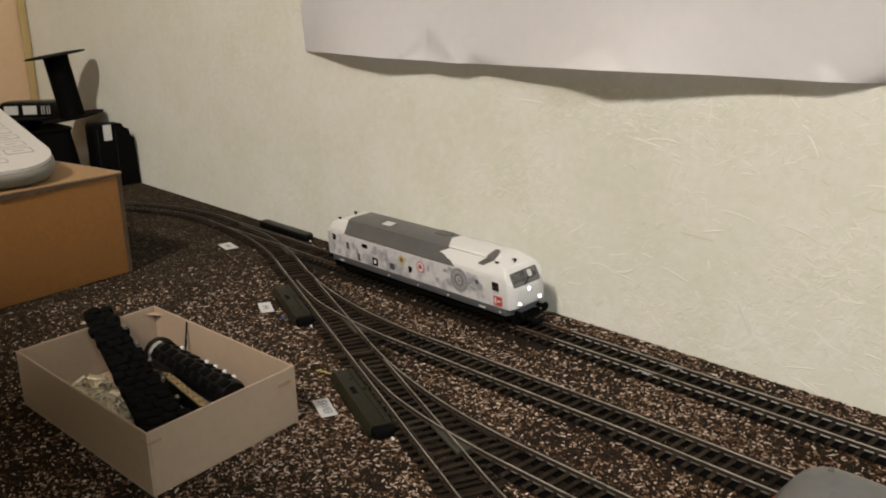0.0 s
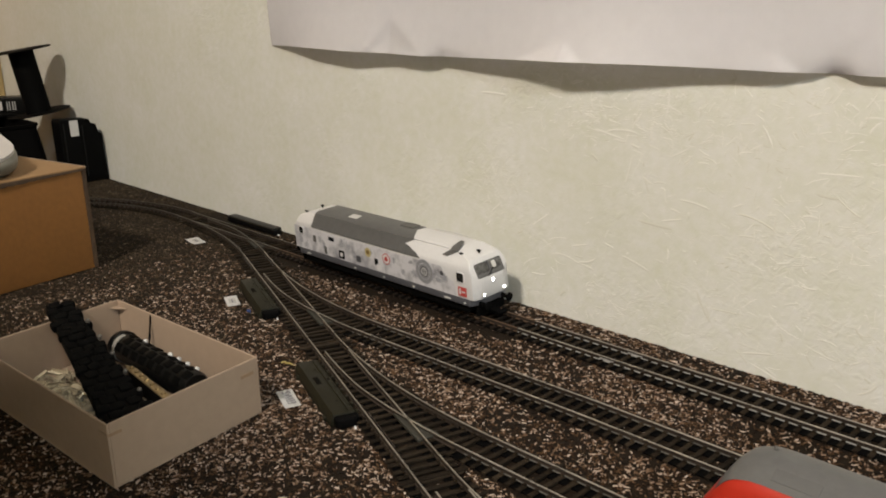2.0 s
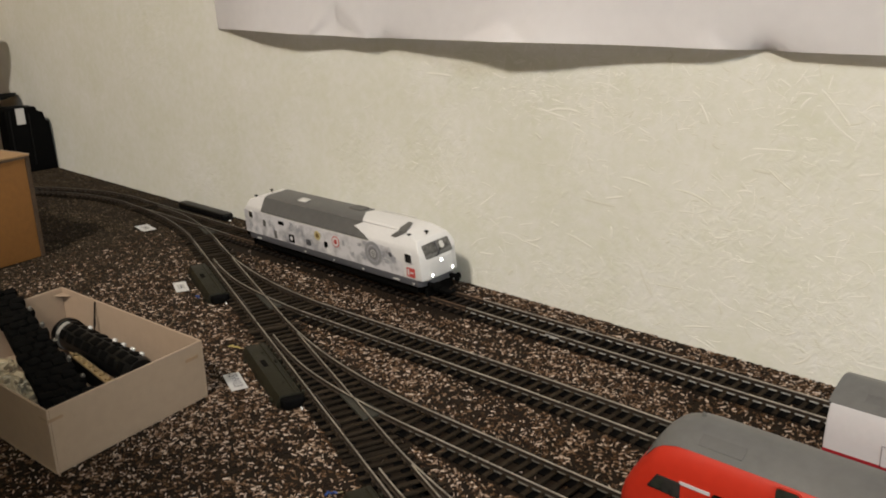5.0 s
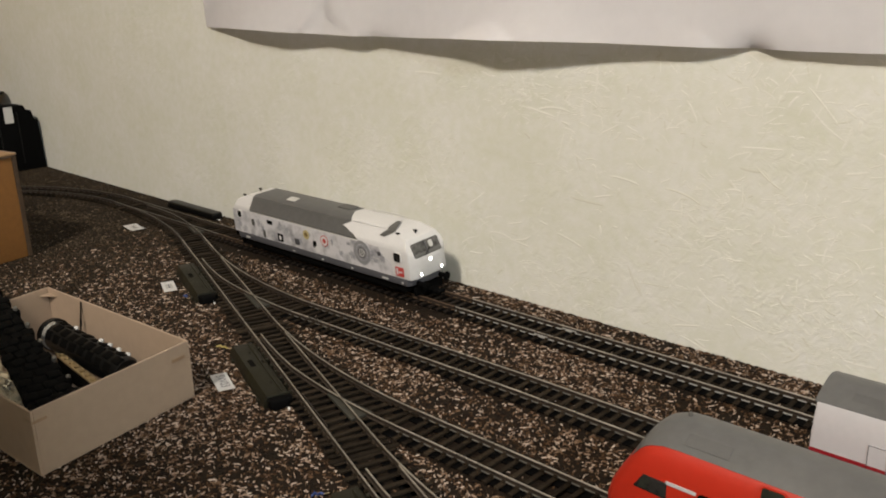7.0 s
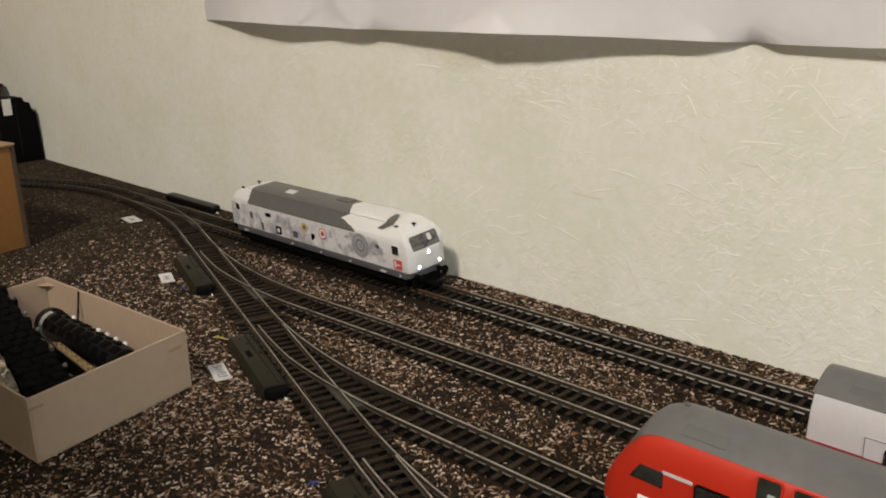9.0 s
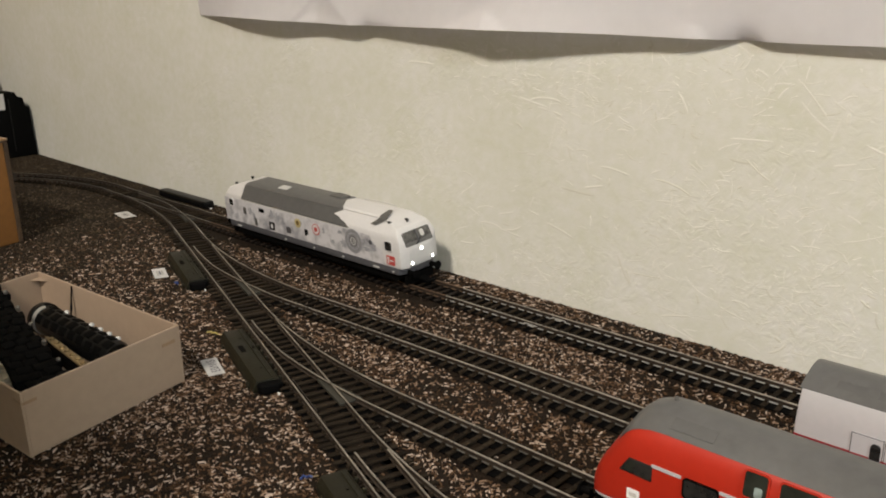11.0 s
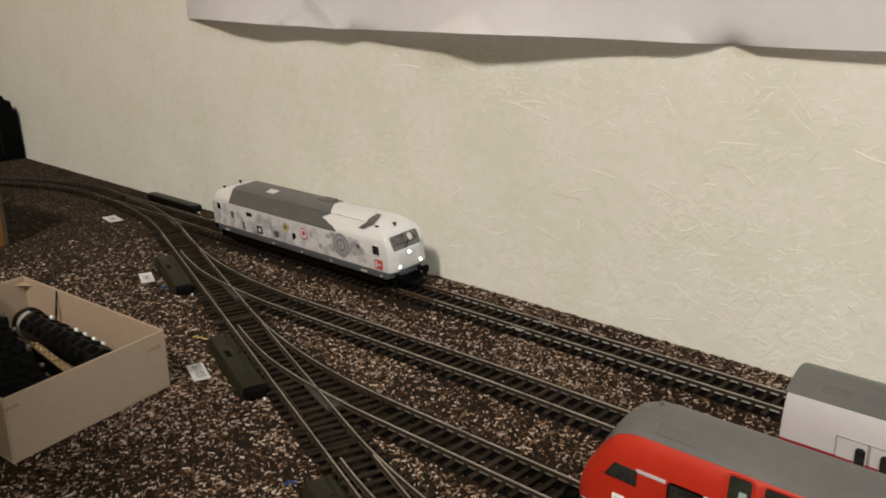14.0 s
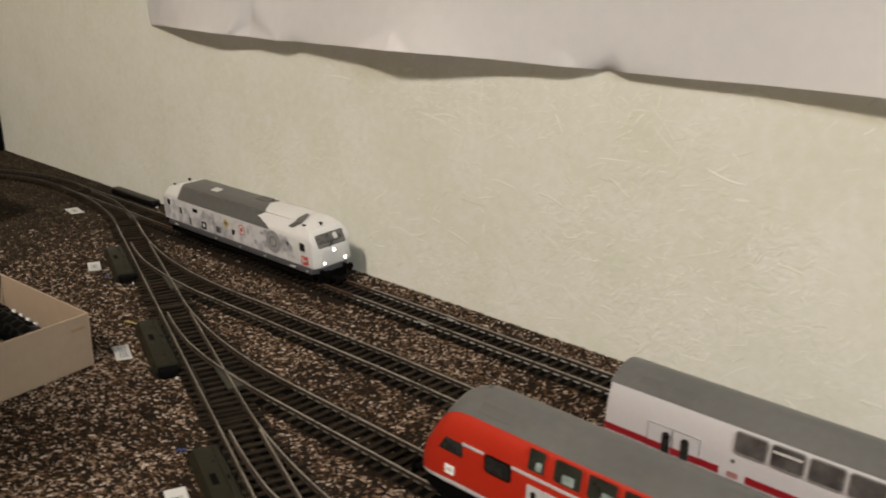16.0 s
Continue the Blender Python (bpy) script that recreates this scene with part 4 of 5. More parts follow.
for r, mt, l in ((8.9, ART, 0.02), (8.2, WHEEL, 0.05), (6.2, ART, 0.08), (5.5, WHEEL, 0.11), (3.9, SKIRT, 0.14), (3.0, GREY_TRIM, 0.17), (2.1, SKIRT, 0.20), (1.3, GREY_TRIM, 0.23), (0.7, SKIRT, 0.26)):
    disc(-48.0, 30.4, r, mt, l, "printed grey wheel motif" if r > 8 else "")
disc(-30.5, 33.0, 1.6, SKIRT, 0.10)
BADGE_YELLOW = material("badge_yellow", (0.46, 0.39, 0.20), 0.4, var=0.1, bump=0.02)
GOLD_PRINT = material("badge_gold", (0.22, 0.14, 0.04), 0.4, var=0.3, coarse=400, bump=0.02)
BADGE_RED = material("badge_red", (0.45, 0.06, 0.055), 0.4, var=0.1, bump=0.02)
disc(-109.3, 32.2, 3.6, BADGE_YELLOW, 0.06, "yellow round badge")
disc(-109.3, 32.2, 1.8, GOLD_PRINT, 0.12)
disc(-88.5, 31.2, 4.2, BADGE_RED, 0.06, "red ring badge")
disc(-88.5, 31.2, 3.5, WHITE, 0.10)
disc(-88.5, 31.2, 1.9, BADGE_RED, 0.14)
for x0, x1, z0, z1, mt, lab in ((-145.2, -138.6, 20.8, 27.0, BLACK, "black square badge"), (-157.2, -150.4, 32.6, 35.6, BLACK, "black flat badge"), (-15.4, -7.6, 20.8, 27.2, BADGE_RED, "red square badge"), (-102.0, -98.2, 24.0, 29.0, BLACK, "black and white badge"), (-164.0, -161.0, 20.5, 26.5, ROOF_DARK, ""), (-178.0, -174.4, 27.8, 33.0, ROOF_DARK, "dark shield badge"), (-124.0, -118.6, 22.2, 26.8, SKIRT, "")):
    pane(loco, "badge", x0, x1, z0, z1, SIDE - 0.22, mt, 0.2, 0.4, lab)
pane(loco, "badge", -143.4, -140.4, 22.2, 25.6, SIDE - 0.36, WHITE, 0.12, 1.2)
pane(loco, "badge", -99.6, -95.4, 20.6, 25.4, SIDE - 0.36, WHITE, 0.12, 0.5)
pane(loco, "badge", -14.4, -12.9, 21.8, 26.2, SIDE - 0.36, WHITE, 0.12, 0.3)
pane(loco, "badge", -12.2, -8.8, 23.4, 24.4, SIDE - 0.36, WHITE, 0.12, 0.3)
for x0, x1 in ((-189, -184), (-128, -126), (-94, -92.5), (-62, -60), (-30, -24), (-11, -9.5)):
    pane(loco, "step_plate", x0, x1, 15.6, 16.7, SIDE + 0.2, GREY_TRIM, 0.5, 0.3, "pale worn step plate")


def coach(name, x, y, length, section, mat, label, ends, roof_from, bottom):
    c = thing(name, x, y, 0, label=label, category="model coach", group="double-deck model coaches")
    lower = [p for p in section]
    part("body", shell(lower, 0, length, ends, 0.7), mat, c)
    part("underframe", box(14, length - 14, -13, 13, 7.5, bottom + 0.5, 0.5, 1), BLACK, c)
    for bx in (30, length - 30):
        bogie(c, bx, 28)
    return c


def coach_section(hw, z0, zs, ze, zr, top):
    """Half a double-deck outline: upright side, inward upper side, rounded roof."""
    right = [(hw - 1.0, z0), (hw, z0 + 2.5), (hw, zs), (hw - 0.9, (zs + ze) / 2 + 0.5), (hw - 2.6, ze), (hw - 5.4, zr), (hw - 10.0, top - 1.8), (hw - 13.5, top - 0.5), (0, top)]
    return right + [(-a, b) for a, b in right[-2::-1]]


def roof_of(section, zcut, lift):
    pts = [(a * (1 + lift * 0.012), b + lift * 0.6) for a, b in section if b >= zcut - 0.01]
    return pts + [(p[0] * 0.9, p[1] - 1.6) for p in pts[::-1]]


# the red coach with a rounded driving end: stations of (x, top height, width)
RX, RL, RTOP, RLOW = -62.6, 310.0, 57.4, 17.6
HALF = [(15.4, 17.6), (16.9, 19.6), (17.0, 24.0), (17.0, 31.0), (17.0, 38.0), (16.6, 43.0), (15.6, 47.5), (14.0, 51.6), (11.6, 53.4), (8.0, 55.5), (4.0, 57.0), (0.0, 57.4)]
STATIONS = [(4.6, 21.0, 0.46), (5.0, 24.0, 0.60), (6.2, 27.5, 0.73), (7.8, 32.0, 0.83), (9.8, 36.2, 0.89), (12.0, 40.0, 0.93), (15.6, 46.0, 0.97), (19.6, 52.0, 0.99), (21.8, 54.2, 1.0), (24.0, 55.5, 1.0), (28.5, 57.0, 1.0), (34.0, 57.4, 1.0), (RL, 57.4, 1.0)]


def hull(half, stations, low=RLOW, lift=0.0):
    """A closed skin through scaled cross-sections, tapered to a rounded nose."""
    bm = bmesh.new()
    ring = half + [(-y, z) for y, z in half[-2::-1]]
    rows = []
    for x, top, wide in stations:
        k = (top - low) / (RTOP - low)
        rows.append([bm.verts.new((x, y * (wide + lift * 0.012), low + (z - low) * k + lift)) for y, z in ring])
    for a, b in zip(rows, rows[1:]):
        for i in range(len(ring)):
            j = (i + 1) % len(ring)
            bm.faces.new((a[i], a[j], b[j], b[i]))
    bm.faces.new(rows[0][::-1])
    bm.faces.new(rows[-1])
    return bm


red = thing("red_coach", RX, 307.3, 0, label="red double-deck model control coach with grey roof", category="model coach", group="double-deck model coaches")
part("body", hull(HALF, STATIONS), RED, red, smooth=50)
part("skirt", hull([(14.6, 10.0), (15.2, 12.0), (15.2, 18.2), (0, 18.2)], [(x + 0.4, 57.4, w * 0.98) for x, t, w in STATIONS]), BLACK, red, "black lower skirt")
part("underframe", box(14, RL - 14, -13, 13, 7.5, 11.5, 0.5, 1), BLACK, red)
for bx in (36, RL - 30):
    bogie(red, bx, 28)
ROOF_HALF = [(y, z) for y, z in HALF if z >= 51.6]
ROOF_ST = [(16.4, 47.3, 0.975)] + [st for st in STATIONS if st[0] >= 19]
part("roof", hull([(13.2, 51.0)] + ROOF_HALF, ROOF_ST, lift=0.32), ROOF, red, "plain grey roof", smooth=50)
part("roof_pin", lathe([(0.9, 0), (0.8, 1.2), (0.3, 1.6)], 10, m=Matrix.Translation((30, 2.0, 57.2))), ROOF_DARK, red)
part("roof_grille", box(35, 51, -2.5, 2.5, -0.5, 0.03, 0.02, 1, m=Matrix.Translation((0, -9.8, 55.0)) @ Matrix.Rotation(radians(31), 4, "X")), ROOF_VENT, red, "darker grey roof grille")
RS = -17.05
pane(red, "stripe", 31.8, 43.0, 39.4, 40.6, RS + 0.1, COACH_WHITE, 0.3, 0.2, "thin white side stripe", -2.0)
pane(red, "stripe", 56.8, RL - 2, 39.4, 40.6, RS + 0.1, COACH_WHITE, 0.3, 0.2, "", -2.0)
band = hull([(15.5, 18.0), (16.95, 19.5), (17.05, 21.2), (0, 21.2)], [(x + 0.25, t, w + 0.006) for x, t, w in STATIONS if t > 30])
part("stripe", band, COACH_WHITE, red, "white lower stripe")
# the cab side window slants along the nose
cab = part("window", prism([(19.2, 34.0), (32.2, 33.6), (32.2, 39.8), (23.0, 39.9)], RS - 0.25, RS + 0.5, "y", 0.3, 2), WINDOW, red, "slanted dark cab window")
part("blind", prism([(20.8, 34.7), (24.4, 34.6), (26.2, 39.1), (23.6, 39.2)], RS - 0.34, RS, "y"), WINDOW_GREEN, cab, "faint blind behind the cab window")
window_unit(red, 44.4, 56.4, 33.6, 40.2, RS + 0.08, WINDOW, BLACK)
nt = pane(red, "notice", 22.8, 27.8, 23.6, 27.8, RS, LABEL, 0.3, 0.3, "white notice square")
pane(nt, "notice_bar", 23.8, 26.8, 25.0, 26.6, RS - 0.2, GREY_TRIM, 0.2, 0.3)
for x0 in (64.6, 71.4):
    d = pane(red, "door", x0, x0 + 6.5, 18.6, 36.4, RS, COACH_WHITE, 0.55, 0.4, "white sliding door")
    pane(d, "door_window", x0 + 2.0, x0 + 4.6, 24.0, 34.4, RS - 0.35, WINDOW, 0.4, 1.2, "slim dark door window")
UP_Y = -16.05
for i in range(16):
    x0 = 64.4 if i == 0 else 76.0 + 14.5 * (i - 1)
    w = window_unit(red, x0, x0 + (7.6 if i == 0 else 11.9), 42.6, 51.2, UP_Y, WINDOW_GREEN, RED, -10.5)
    pane(w, "seat_back", x0 + (3.6 if i == 0 else 1.6 + 2.2 * (i % 3)), x0 + (6.2 if i == 0 else 7.4 + 1.5 * (i % 3)), 43.3, 46.8, UP_Y - 0.72, SEAT, 0.2, 0.5, "pale seat behind the glass", -10.5)
for i in range(13):
    window_unit(red, 84.0 + 14.5 * i, 96.0 + 14.5 * i, 23.0, 33.0, RS, WINDOW, RED)
for y in (-9, 9):
    part("buffer", lathe([(1.5, 0), (1.5, 4), (3.0, 4.2), (3.0, 5)], 14, m=Matrix.Translation((3, y, 13)) @ Matrix.Rotation(-math.pi / 2, 4, "Y")), BLACK, red)

# the white coach with a red line
WL = 300.0
WSEC = coach_section(17.0, 11.0, 38.0, 50.3, 52.2, 56.4)
white = coach("white_coach", -9.0, 376.0, WL, WSEC, COACH_WHITE, "white double-deck model coach with a red line", [((0.6, 0, 30.0), (-1, 0, 0.02))], 52, 11)
bm = prism(roof_of(WSEC, 50.3, 0.5), 0, WL, "x")
cut(bm, (0.2, 0, 46.0), (-1, 0, 0.03))
part("roof", bm, ROOF, white, "grey roof with faint vents")
for x0 in (12, 27):
    part("roof_vent", box(x0, x0 + 11, -2.2, 2.2, -0.4, 0.18, 0.1, 1, m=Matrix.Translation((0, -9.2, 53.6)) @ Matrix.Rotation(radians(28), 4, "X")), ROOF_VENT, white, "faint darker roof vent")
WS = -17.05
pane(white, "stripe", 0.8, 54.0, 29.3, 32.4, WS, STRIPE_RED, 0.3, 0.1, "dark red side line")
pane(white, "stripe", 65.0, WL - 1, 29.3, 32.4, WS, STRIPE_RED, 0.3, 0.1)
pane(white, "badge", 57.5, 62.0, 29.6, 32.0, WS, FADED_RED, 0.3, 0.4, "faded red badge")
for x0, x1 in ((21.6, 33.0), (33.4, 45.4)):
    d = pane(white, "door", x0, x1, 14.0, 40.6, WS, COACH_WHITE, 0.55, 0.6, "white sliding door")
    for a, b in ((x0, x0 + 0.22), (x1 - 0.22, x1)):
        pane(d, "door_seam", a, b, 14.0, 40.6, WS - 0.25, WINDOW, 0.12, 0.1)
    pane(d, "door_seam", x0, x1, 40.35, 40.6, WS - 0.25, SKIRT, 0.12, 0.1)
for x0 in (28.6, 37.2):
    pane(white, "door_window", x0, x0 + 3.6, 25.2, 38.4, WS - 0.4, WINDOW, 0.5, 1.6, "slim dark door window")
pane(white, "stripe", 21.8, 28.4, 29.3, 32.4, WS - 0.32, STRIPE_RED, 0.2, 0.1)
pane(white, "stripe", 32.4, 37.0, 29.3, 32.4, WS - 0.32, STRIPE_RED, 0.2, 0.1)
pane(white, "stripe", 41.0, 45.2, 29.3, 32.4, WS - 0.32, STRIPE_RED, 0.2, 0.1)
part("lamp_dot", lathe([(0.8, 0), (0.8, 0.4)], 12, m=Matrix.Translation((59.5, WS, 37.0)) @ Matrix.Rotation(math.pi / 2, 4, "X")), ROOF_DARK, white)
for i in range(15):
    x0 = 59.4 + 14.35 * i
    w = window_unit(white, x0, x0 + 12.2, 41.2, 49.4, -16.2, COACH_WINDOW, RIM, -9.0)
    if i == 1:
        pane(w, "vent_bar", x0 + 0.4, x0 + 11.5, 46.6, 47.4, -16.45, GREY_TRIM, 0.3, 0.2, lean=-9.0)
for i in range(14):
    window_unit(white, 70.0 + 14.35 * i, 82.0 + 14.35 * i, 18.5, 28.0, WS, COACH_WINDOW, RIM)

# ---- loose things on the mat ----


def paper_label(cx, cy, rz, text=None, w=24.0, h=10.0):
    t = thing("paper_label", cx, cy, 0.9, rz, "small white paper label with " + ("printed letters" if text else "faint grey marks") + " lying on the mat", "label", "paper labels")
    bm = bmesh.new()
    n = 6
    cols = [[bm.verts.new((-w / 2 + w * i / n, y, 0.25 + 0.35 * (i / n - 0.5) ** 2 * 4)) for y in (-h / 2, h / 2)] for i in range(n + 1)]
    for a, b in zip(cols, cols[1:]):
        bm.faces.new((a[0], b[0], b[1], a[1]))
    bmesh.ops.solidify(bm, geom=bm.faces[:], thickness=0.15)
    part("card", bm, LABEL, t)
    if text:
        cu = bpy.data.curves.new("lettering", "FONT")
        cu.body, cu.size, cu.align_x, cu.align_y = text, 6.8 * MM, "CENTER", "CENTER"
        tmp = new("lettering_source", cu)
        me = bpy.data.meshes.new_from_object(tmp)
        bpy.data.objects.remove(tmp)
        me.materials.clear()
        me.materials.append(INK)
        shared("lettering", me, t, Matrix.Translation((0, 0, 0.95 * MM)))
    else:
        for y in (-1.6, 1.6):
            part("marking", box(-5.0, 5.0, y - 0.8, y + 0.8, 0.62, 0.72), GREY_TRIM, t)
        part("marking", box(-4.4, 4.4, -0.5, 0.5, 0.66, 0.78), INK, t)
    return t


paper_label(-290.5, 278.2, -20.5, "SW03", 22.6, 9.0)
paper_label(-456.3, 341.4, -22.5, w=23.0, h=9.2)
paper_label(-628.3, 405.6, -8, w=23.5, h=12)
paper_label(-128.5, 219.6, -21, w=23.0, h=9.4)


def wire_bit(cx, cy, rz, mat, label, spread=7.0):
    t = thing("wire_end", cx, cy, 0.7, rz, label, "wire")
    part("insulation", tube([(-spread, 0, 0.9), (-spread * 0.4, 1.6, 1.3), (0, -0.6, 1.6), (spread * 0.5, 0.8, 1.2), (spread, 0.2, 0.9)], 0.55, 8), mat, t)
    part("copper_tip", tube([(spread - 0.2, 0.2, 0.9), (spread + 2.4, 0.6, 0.7)], 0.3, 6), BRASS, t)
    return t


# open box of track parts
BOX_RZ = 4.2
W2, D2, BH = 145.0, 89.0, 32.0
pbox = thing("parts_box", -351.9, 210.6, 0.7, BOX_RZ, "open pale cardboard box holding loose track parts", "box")
TH = 1.1
bm = box(-W2 / 2, W2 / 2, -D2 / 2, D2 / 2, 0, TH, 0.3, 1)
part("base", bm, BOXCARD, pbox)
part("long_wall", box(-W2 / 2, W2 / 2, -D2 / 2, -D2 / 2 + TH, TH, BH, 0.35, 1), BOXCARD, pbox)
part("long_wall", box(-W2 / 2, W2 / 2, D2 / 2 - TH, D2 / 2, TH, BH, 0.35, 1), BOXCARD, pbox)
part("end_wall", box(-W2 / 2, -W2 / 2 + TH, -D2 / 2 + TH, D2 / 2 - TH, TH, BH, 0.35, 1), BOXCARD, pbox)
part("end_wall", box(W2 / 2 - TH, W2 / 2, -D2 / 2 + TH, D2 / 2 - TH, TH, BH, 0.35, 1), BOXCARD, pbox)
part("corner_gusset", prism([(-W2 / 2 + 1.2, D2 / 2 - 1.2), (-W2 / 2 + 11, D2 / 2 - 1.2), (-W2 / 2 + 1.2, D2 / 2 - 7)], BH - 4.2, BH - 3.6, "z"), BOXCARD, pbox, "folded corner flap")
part("corner_tape", box(W2 / 2 - 0.2, W2 / 2 + 0.12, -D2 / 2 + 0.3, -D2 / 2 + 7.5, BH - 6.4, BH - 4.8, 0.1, 1), TAPE, pbox, "yellowed tape strip")
part("corner_tape", box(W2 / 2 - 8, W2 / 2 - 0.4, -D2 / 2 - 0.12, -D2 / 2 + 0.2, BH - 6.0, BH - 4.6, 0.1, 1), TAPE, pbox)
part("corner_tape", box(W2 / 2 - 0.2, W2 / 2 + 0.12, D2 / 2 - 12, D2 / 2 - 3.5, BH - 8.6, BH - 6.6, 0.1, 1), TAPE, pbox)
# the soft card has leaned out of square
for q in pbox.children:
    q.data.transform(Matrix(((1, -0.119, 0, 0), (0, 1, 0, 0), (0, 0, 1, 0), (0, 0, 0, 1))))
INBOX = Matrix.Translation((-351.9, 210.6, 0.7)) @ Matrix.Rotation(radians(BOX_RZ), 4, "Z")


def in_box(u, v, z=0.0):
    p = INBOX @ Vector((u, v, z))
    return p.x, p.y, p.z


def sleeper_strip(u, v, z, rz, ry, length, label):
    """A black strip of moulded sleepers with staggered rounded lumps, narrower towards its far end."""
    t = thing("sleeper_strip", u, v, z, rz, label, "sleeper strip", ry=ry)
    l = length / 2
    part("web", prism([(-l, -7.4), (l, -13.4), (l, 12.4), (-l, 6.6)], 0, 5.7, "z", 0.8, 2), BLACK, t)
    n = int(length / 6.2)
    rr = random.Random(5)
    for i in range(n):
        xx = -l + 3.5 + i * 6.2
        w = 7.0 + 5.8 * (xx + l) / length
        across = 2 if w < 8.5 else 3
        for c in range(across):
            yy = -w + (c + (0.28 if i % 2 else 0.72)) * 2 * w / across + rr.uniform(-0.5, 0.5)
            m = Matrix.Translation((xx + rr.uniform(-0.6, 0.6), yy, 0)) @ Matrix.Rotation(rr.uniform(-0.2, 0.2), 4, "Z") @ Matrix.Rotation(rr.uniform(-0.15, 0.15), 4, "X")
            hw = w / across * rr.uniform(0.85, 1.02)
            part("lump", box(-2.9, 2.9, -hw, hw, 2.0, 6.9 + rr.uniform(-0.4, 0.8), 1.4, 2, m=m), BLACK, t)
        if i % 3 == 1 and i > 2:
            part("clip", box(-1.3, 1.3, w - 1.0, w + 1.2, 5.0, 8.4, 0.7, 1, m=Matrix.Translation((xx, 0, 0))), DULL, t, "dull grey rail clip")
    return t


sleeper_strip(-357.5, 203.8, 18.3, -6.2, 14.2, 147, "black plastic sleeper strip sticking out of the box")


def rivet_tube(u, v, z, rz, length):
    t = thing("black_tube", u, v, z, rz, "black plastic tube with a grey ring and silver studs", "tube")
    m = Matrix.Translation((-length / 2, 0, 0)) @ Matrix.Rotation(math.pi / 2, 4, "Y")
    part("tube_body", lathe([(8.6, 0), (9.7, 1.0), (9.7, 4.2), (8.6, 4.6), (8.6, length - 3), (7.6, length)], 24, m=m), BLACK_GLOSS, t)
    ring = lathe([(8.5, 5.0), (9.0, 5.2), (9.0, 8.4), (8.5, 8.6)], 32, m=m)
    cut(ring, (0, 0.5, 0), (0, 1, 0.1))
    part("pale_ring", ring, PALE_BAND, t, "pale grey band partly round the tube")
    rr = random.Random(9)
    for i in range(8):
        xx = -length / 2 + 12 + i * (length - 16) / 7.5
        for c in range(3):
            turned = Matrix.Translation((xx + (4.5 if c % 2 else 0), 0, 0)) @ Matrix.Rotation(radians(58 - 38 * c + rr.uniform(-4, 4)), 4, "X")
            part("lump", box(-3.4, 3.4, -2.6, 2.6, 7.0, 9.0 + rr.uniform(-0.25, 0.25), 0.9, 2, m=turned), BLACK, t)
        if i in (1, 4, 5, 6, 7):
            turned = Matrix.Translation((xx + 2, 0, 0)) @ Matrix.Rotation(radians(-30), 4, "X")
            part("stud", lathe([(1.5, 8.0), (1.5, 9.5), (1.0, 10.2)], 10, m=turned), GREY_TRIM, t, "silver stud")
    return t


rivet_tube(-362.5, 238.5, 12.0, 1.0, 90)
bx, by, bz = -352.0, 224.5, 8.0
brass = thing("brass_strip", bx, by, bz, -4, "short brass strip with rivets inside the box", "metal strip")
part("strip", prism([(-24, -1.0), (-14, -2.3), (33, -2.4), (36, 0), (33, 2.3), (-14, 2.2)], 4.2, 5.2, "z", 0.25, 1), BRASS, brass)
for i in range(7):
    part("rivet", lathe([(1.5, 5.1), (1.4, 6.0), (0.7, 6.5)], 10, m=Matrix.Translation((-15 + 7.4 * i, 0, 0))), BRASS, brass)
part("support_block", box(-18, 30, -1.8, 1.8, -5.5, 4.2, 0.3, 1), BLACK, brass)

# heap of small nickel rail joiners
r = random.Random(8)
clip_bm = sweep([(-5.2, 0.0), (5.2, 0.0)], [(-1.9, 0.0), (1.9, 0.0), (1.9, 1.5), (1.4, 1.8), (1.2, 0.5), (-1.2, 0.5), (-1.4, 1.8), (-1.9, 1.5)])
CLIP = finish("rail_joiner", clip_bm, SILVER, 0)
for i in range(210):
    u, v = r.gauss(-12, 27), r.gauss(-23, 9)
    u, v = max(-60, min(56, u)), max(-38, min(10, v))
    hgt = 2.2 + 10.0 * max(0, 1 - abs(u + 4) / 75) * r.random()
    ob = new("rail_joiner", CLIP)
    px, py, pz = in_box(u, v, hgt)
    ob.matrix_world = pose(px * MM, py * MM, pz * MM, r.uniform(-50, 50), r.uniform(-25, 25), r.uniform(0, 360))
    tagged(ob, "small bent nickel rail joiner in the parts box", "rail joiner", "rail joiners in the box")
needle = thing("thin_rod", -392.0, 250.2, 2.2, BOX_RZ, "thin dark rod leaning on the box wall", "rod")
part("rod", tube([(1.5, -5.0, 0), (0, 0.8, 29.5)], 0.5, 8), BLACK, needle)
part("grip", tube([(0.75, -2.0, 15.0), (0.55, -1.2, 19.0)], 0.72, 8), BLACK_GLOSS, needle)

wire_bit(-331.0, 304.0, 20, YELLOW, "yellow wire end lying on the mat", 4.0)
wire_bit(-427.0, 337.0, -10, BLUE, "blue wire end lying on the mat", 3.0)
wire_bit(-164.7, 242.8, 60, BLUE, "blue wire end beside the last motor", 2.6)

# cardboard carton with the telephone base
CB_RZ = 11.0
carton = thing("cardboard_carton", -619.0, 308.0, 0.7, CB_RZ, "closed brown cardboard carton carrying a telephone", "carton")
CH, CX, CY = 84.0, 230.0, 260.0
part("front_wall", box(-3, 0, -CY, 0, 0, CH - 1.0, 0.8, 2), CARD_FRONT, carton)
part("side_wall", box(-CX, -3.1, -3, 0, 0, CH - 1.0, 0.8, 2), CARD, carton)
part("side_wall", box(-CX, -3.1, -CY, -CY + 3, 0, CH - 1.0, 0.8, 2), CARD, carton)
part("back_wall", box(-CX - 3, -CX - 0.1, -CY, 0, 0, CH - 1.0, 0.8, 2), CARD, carton)
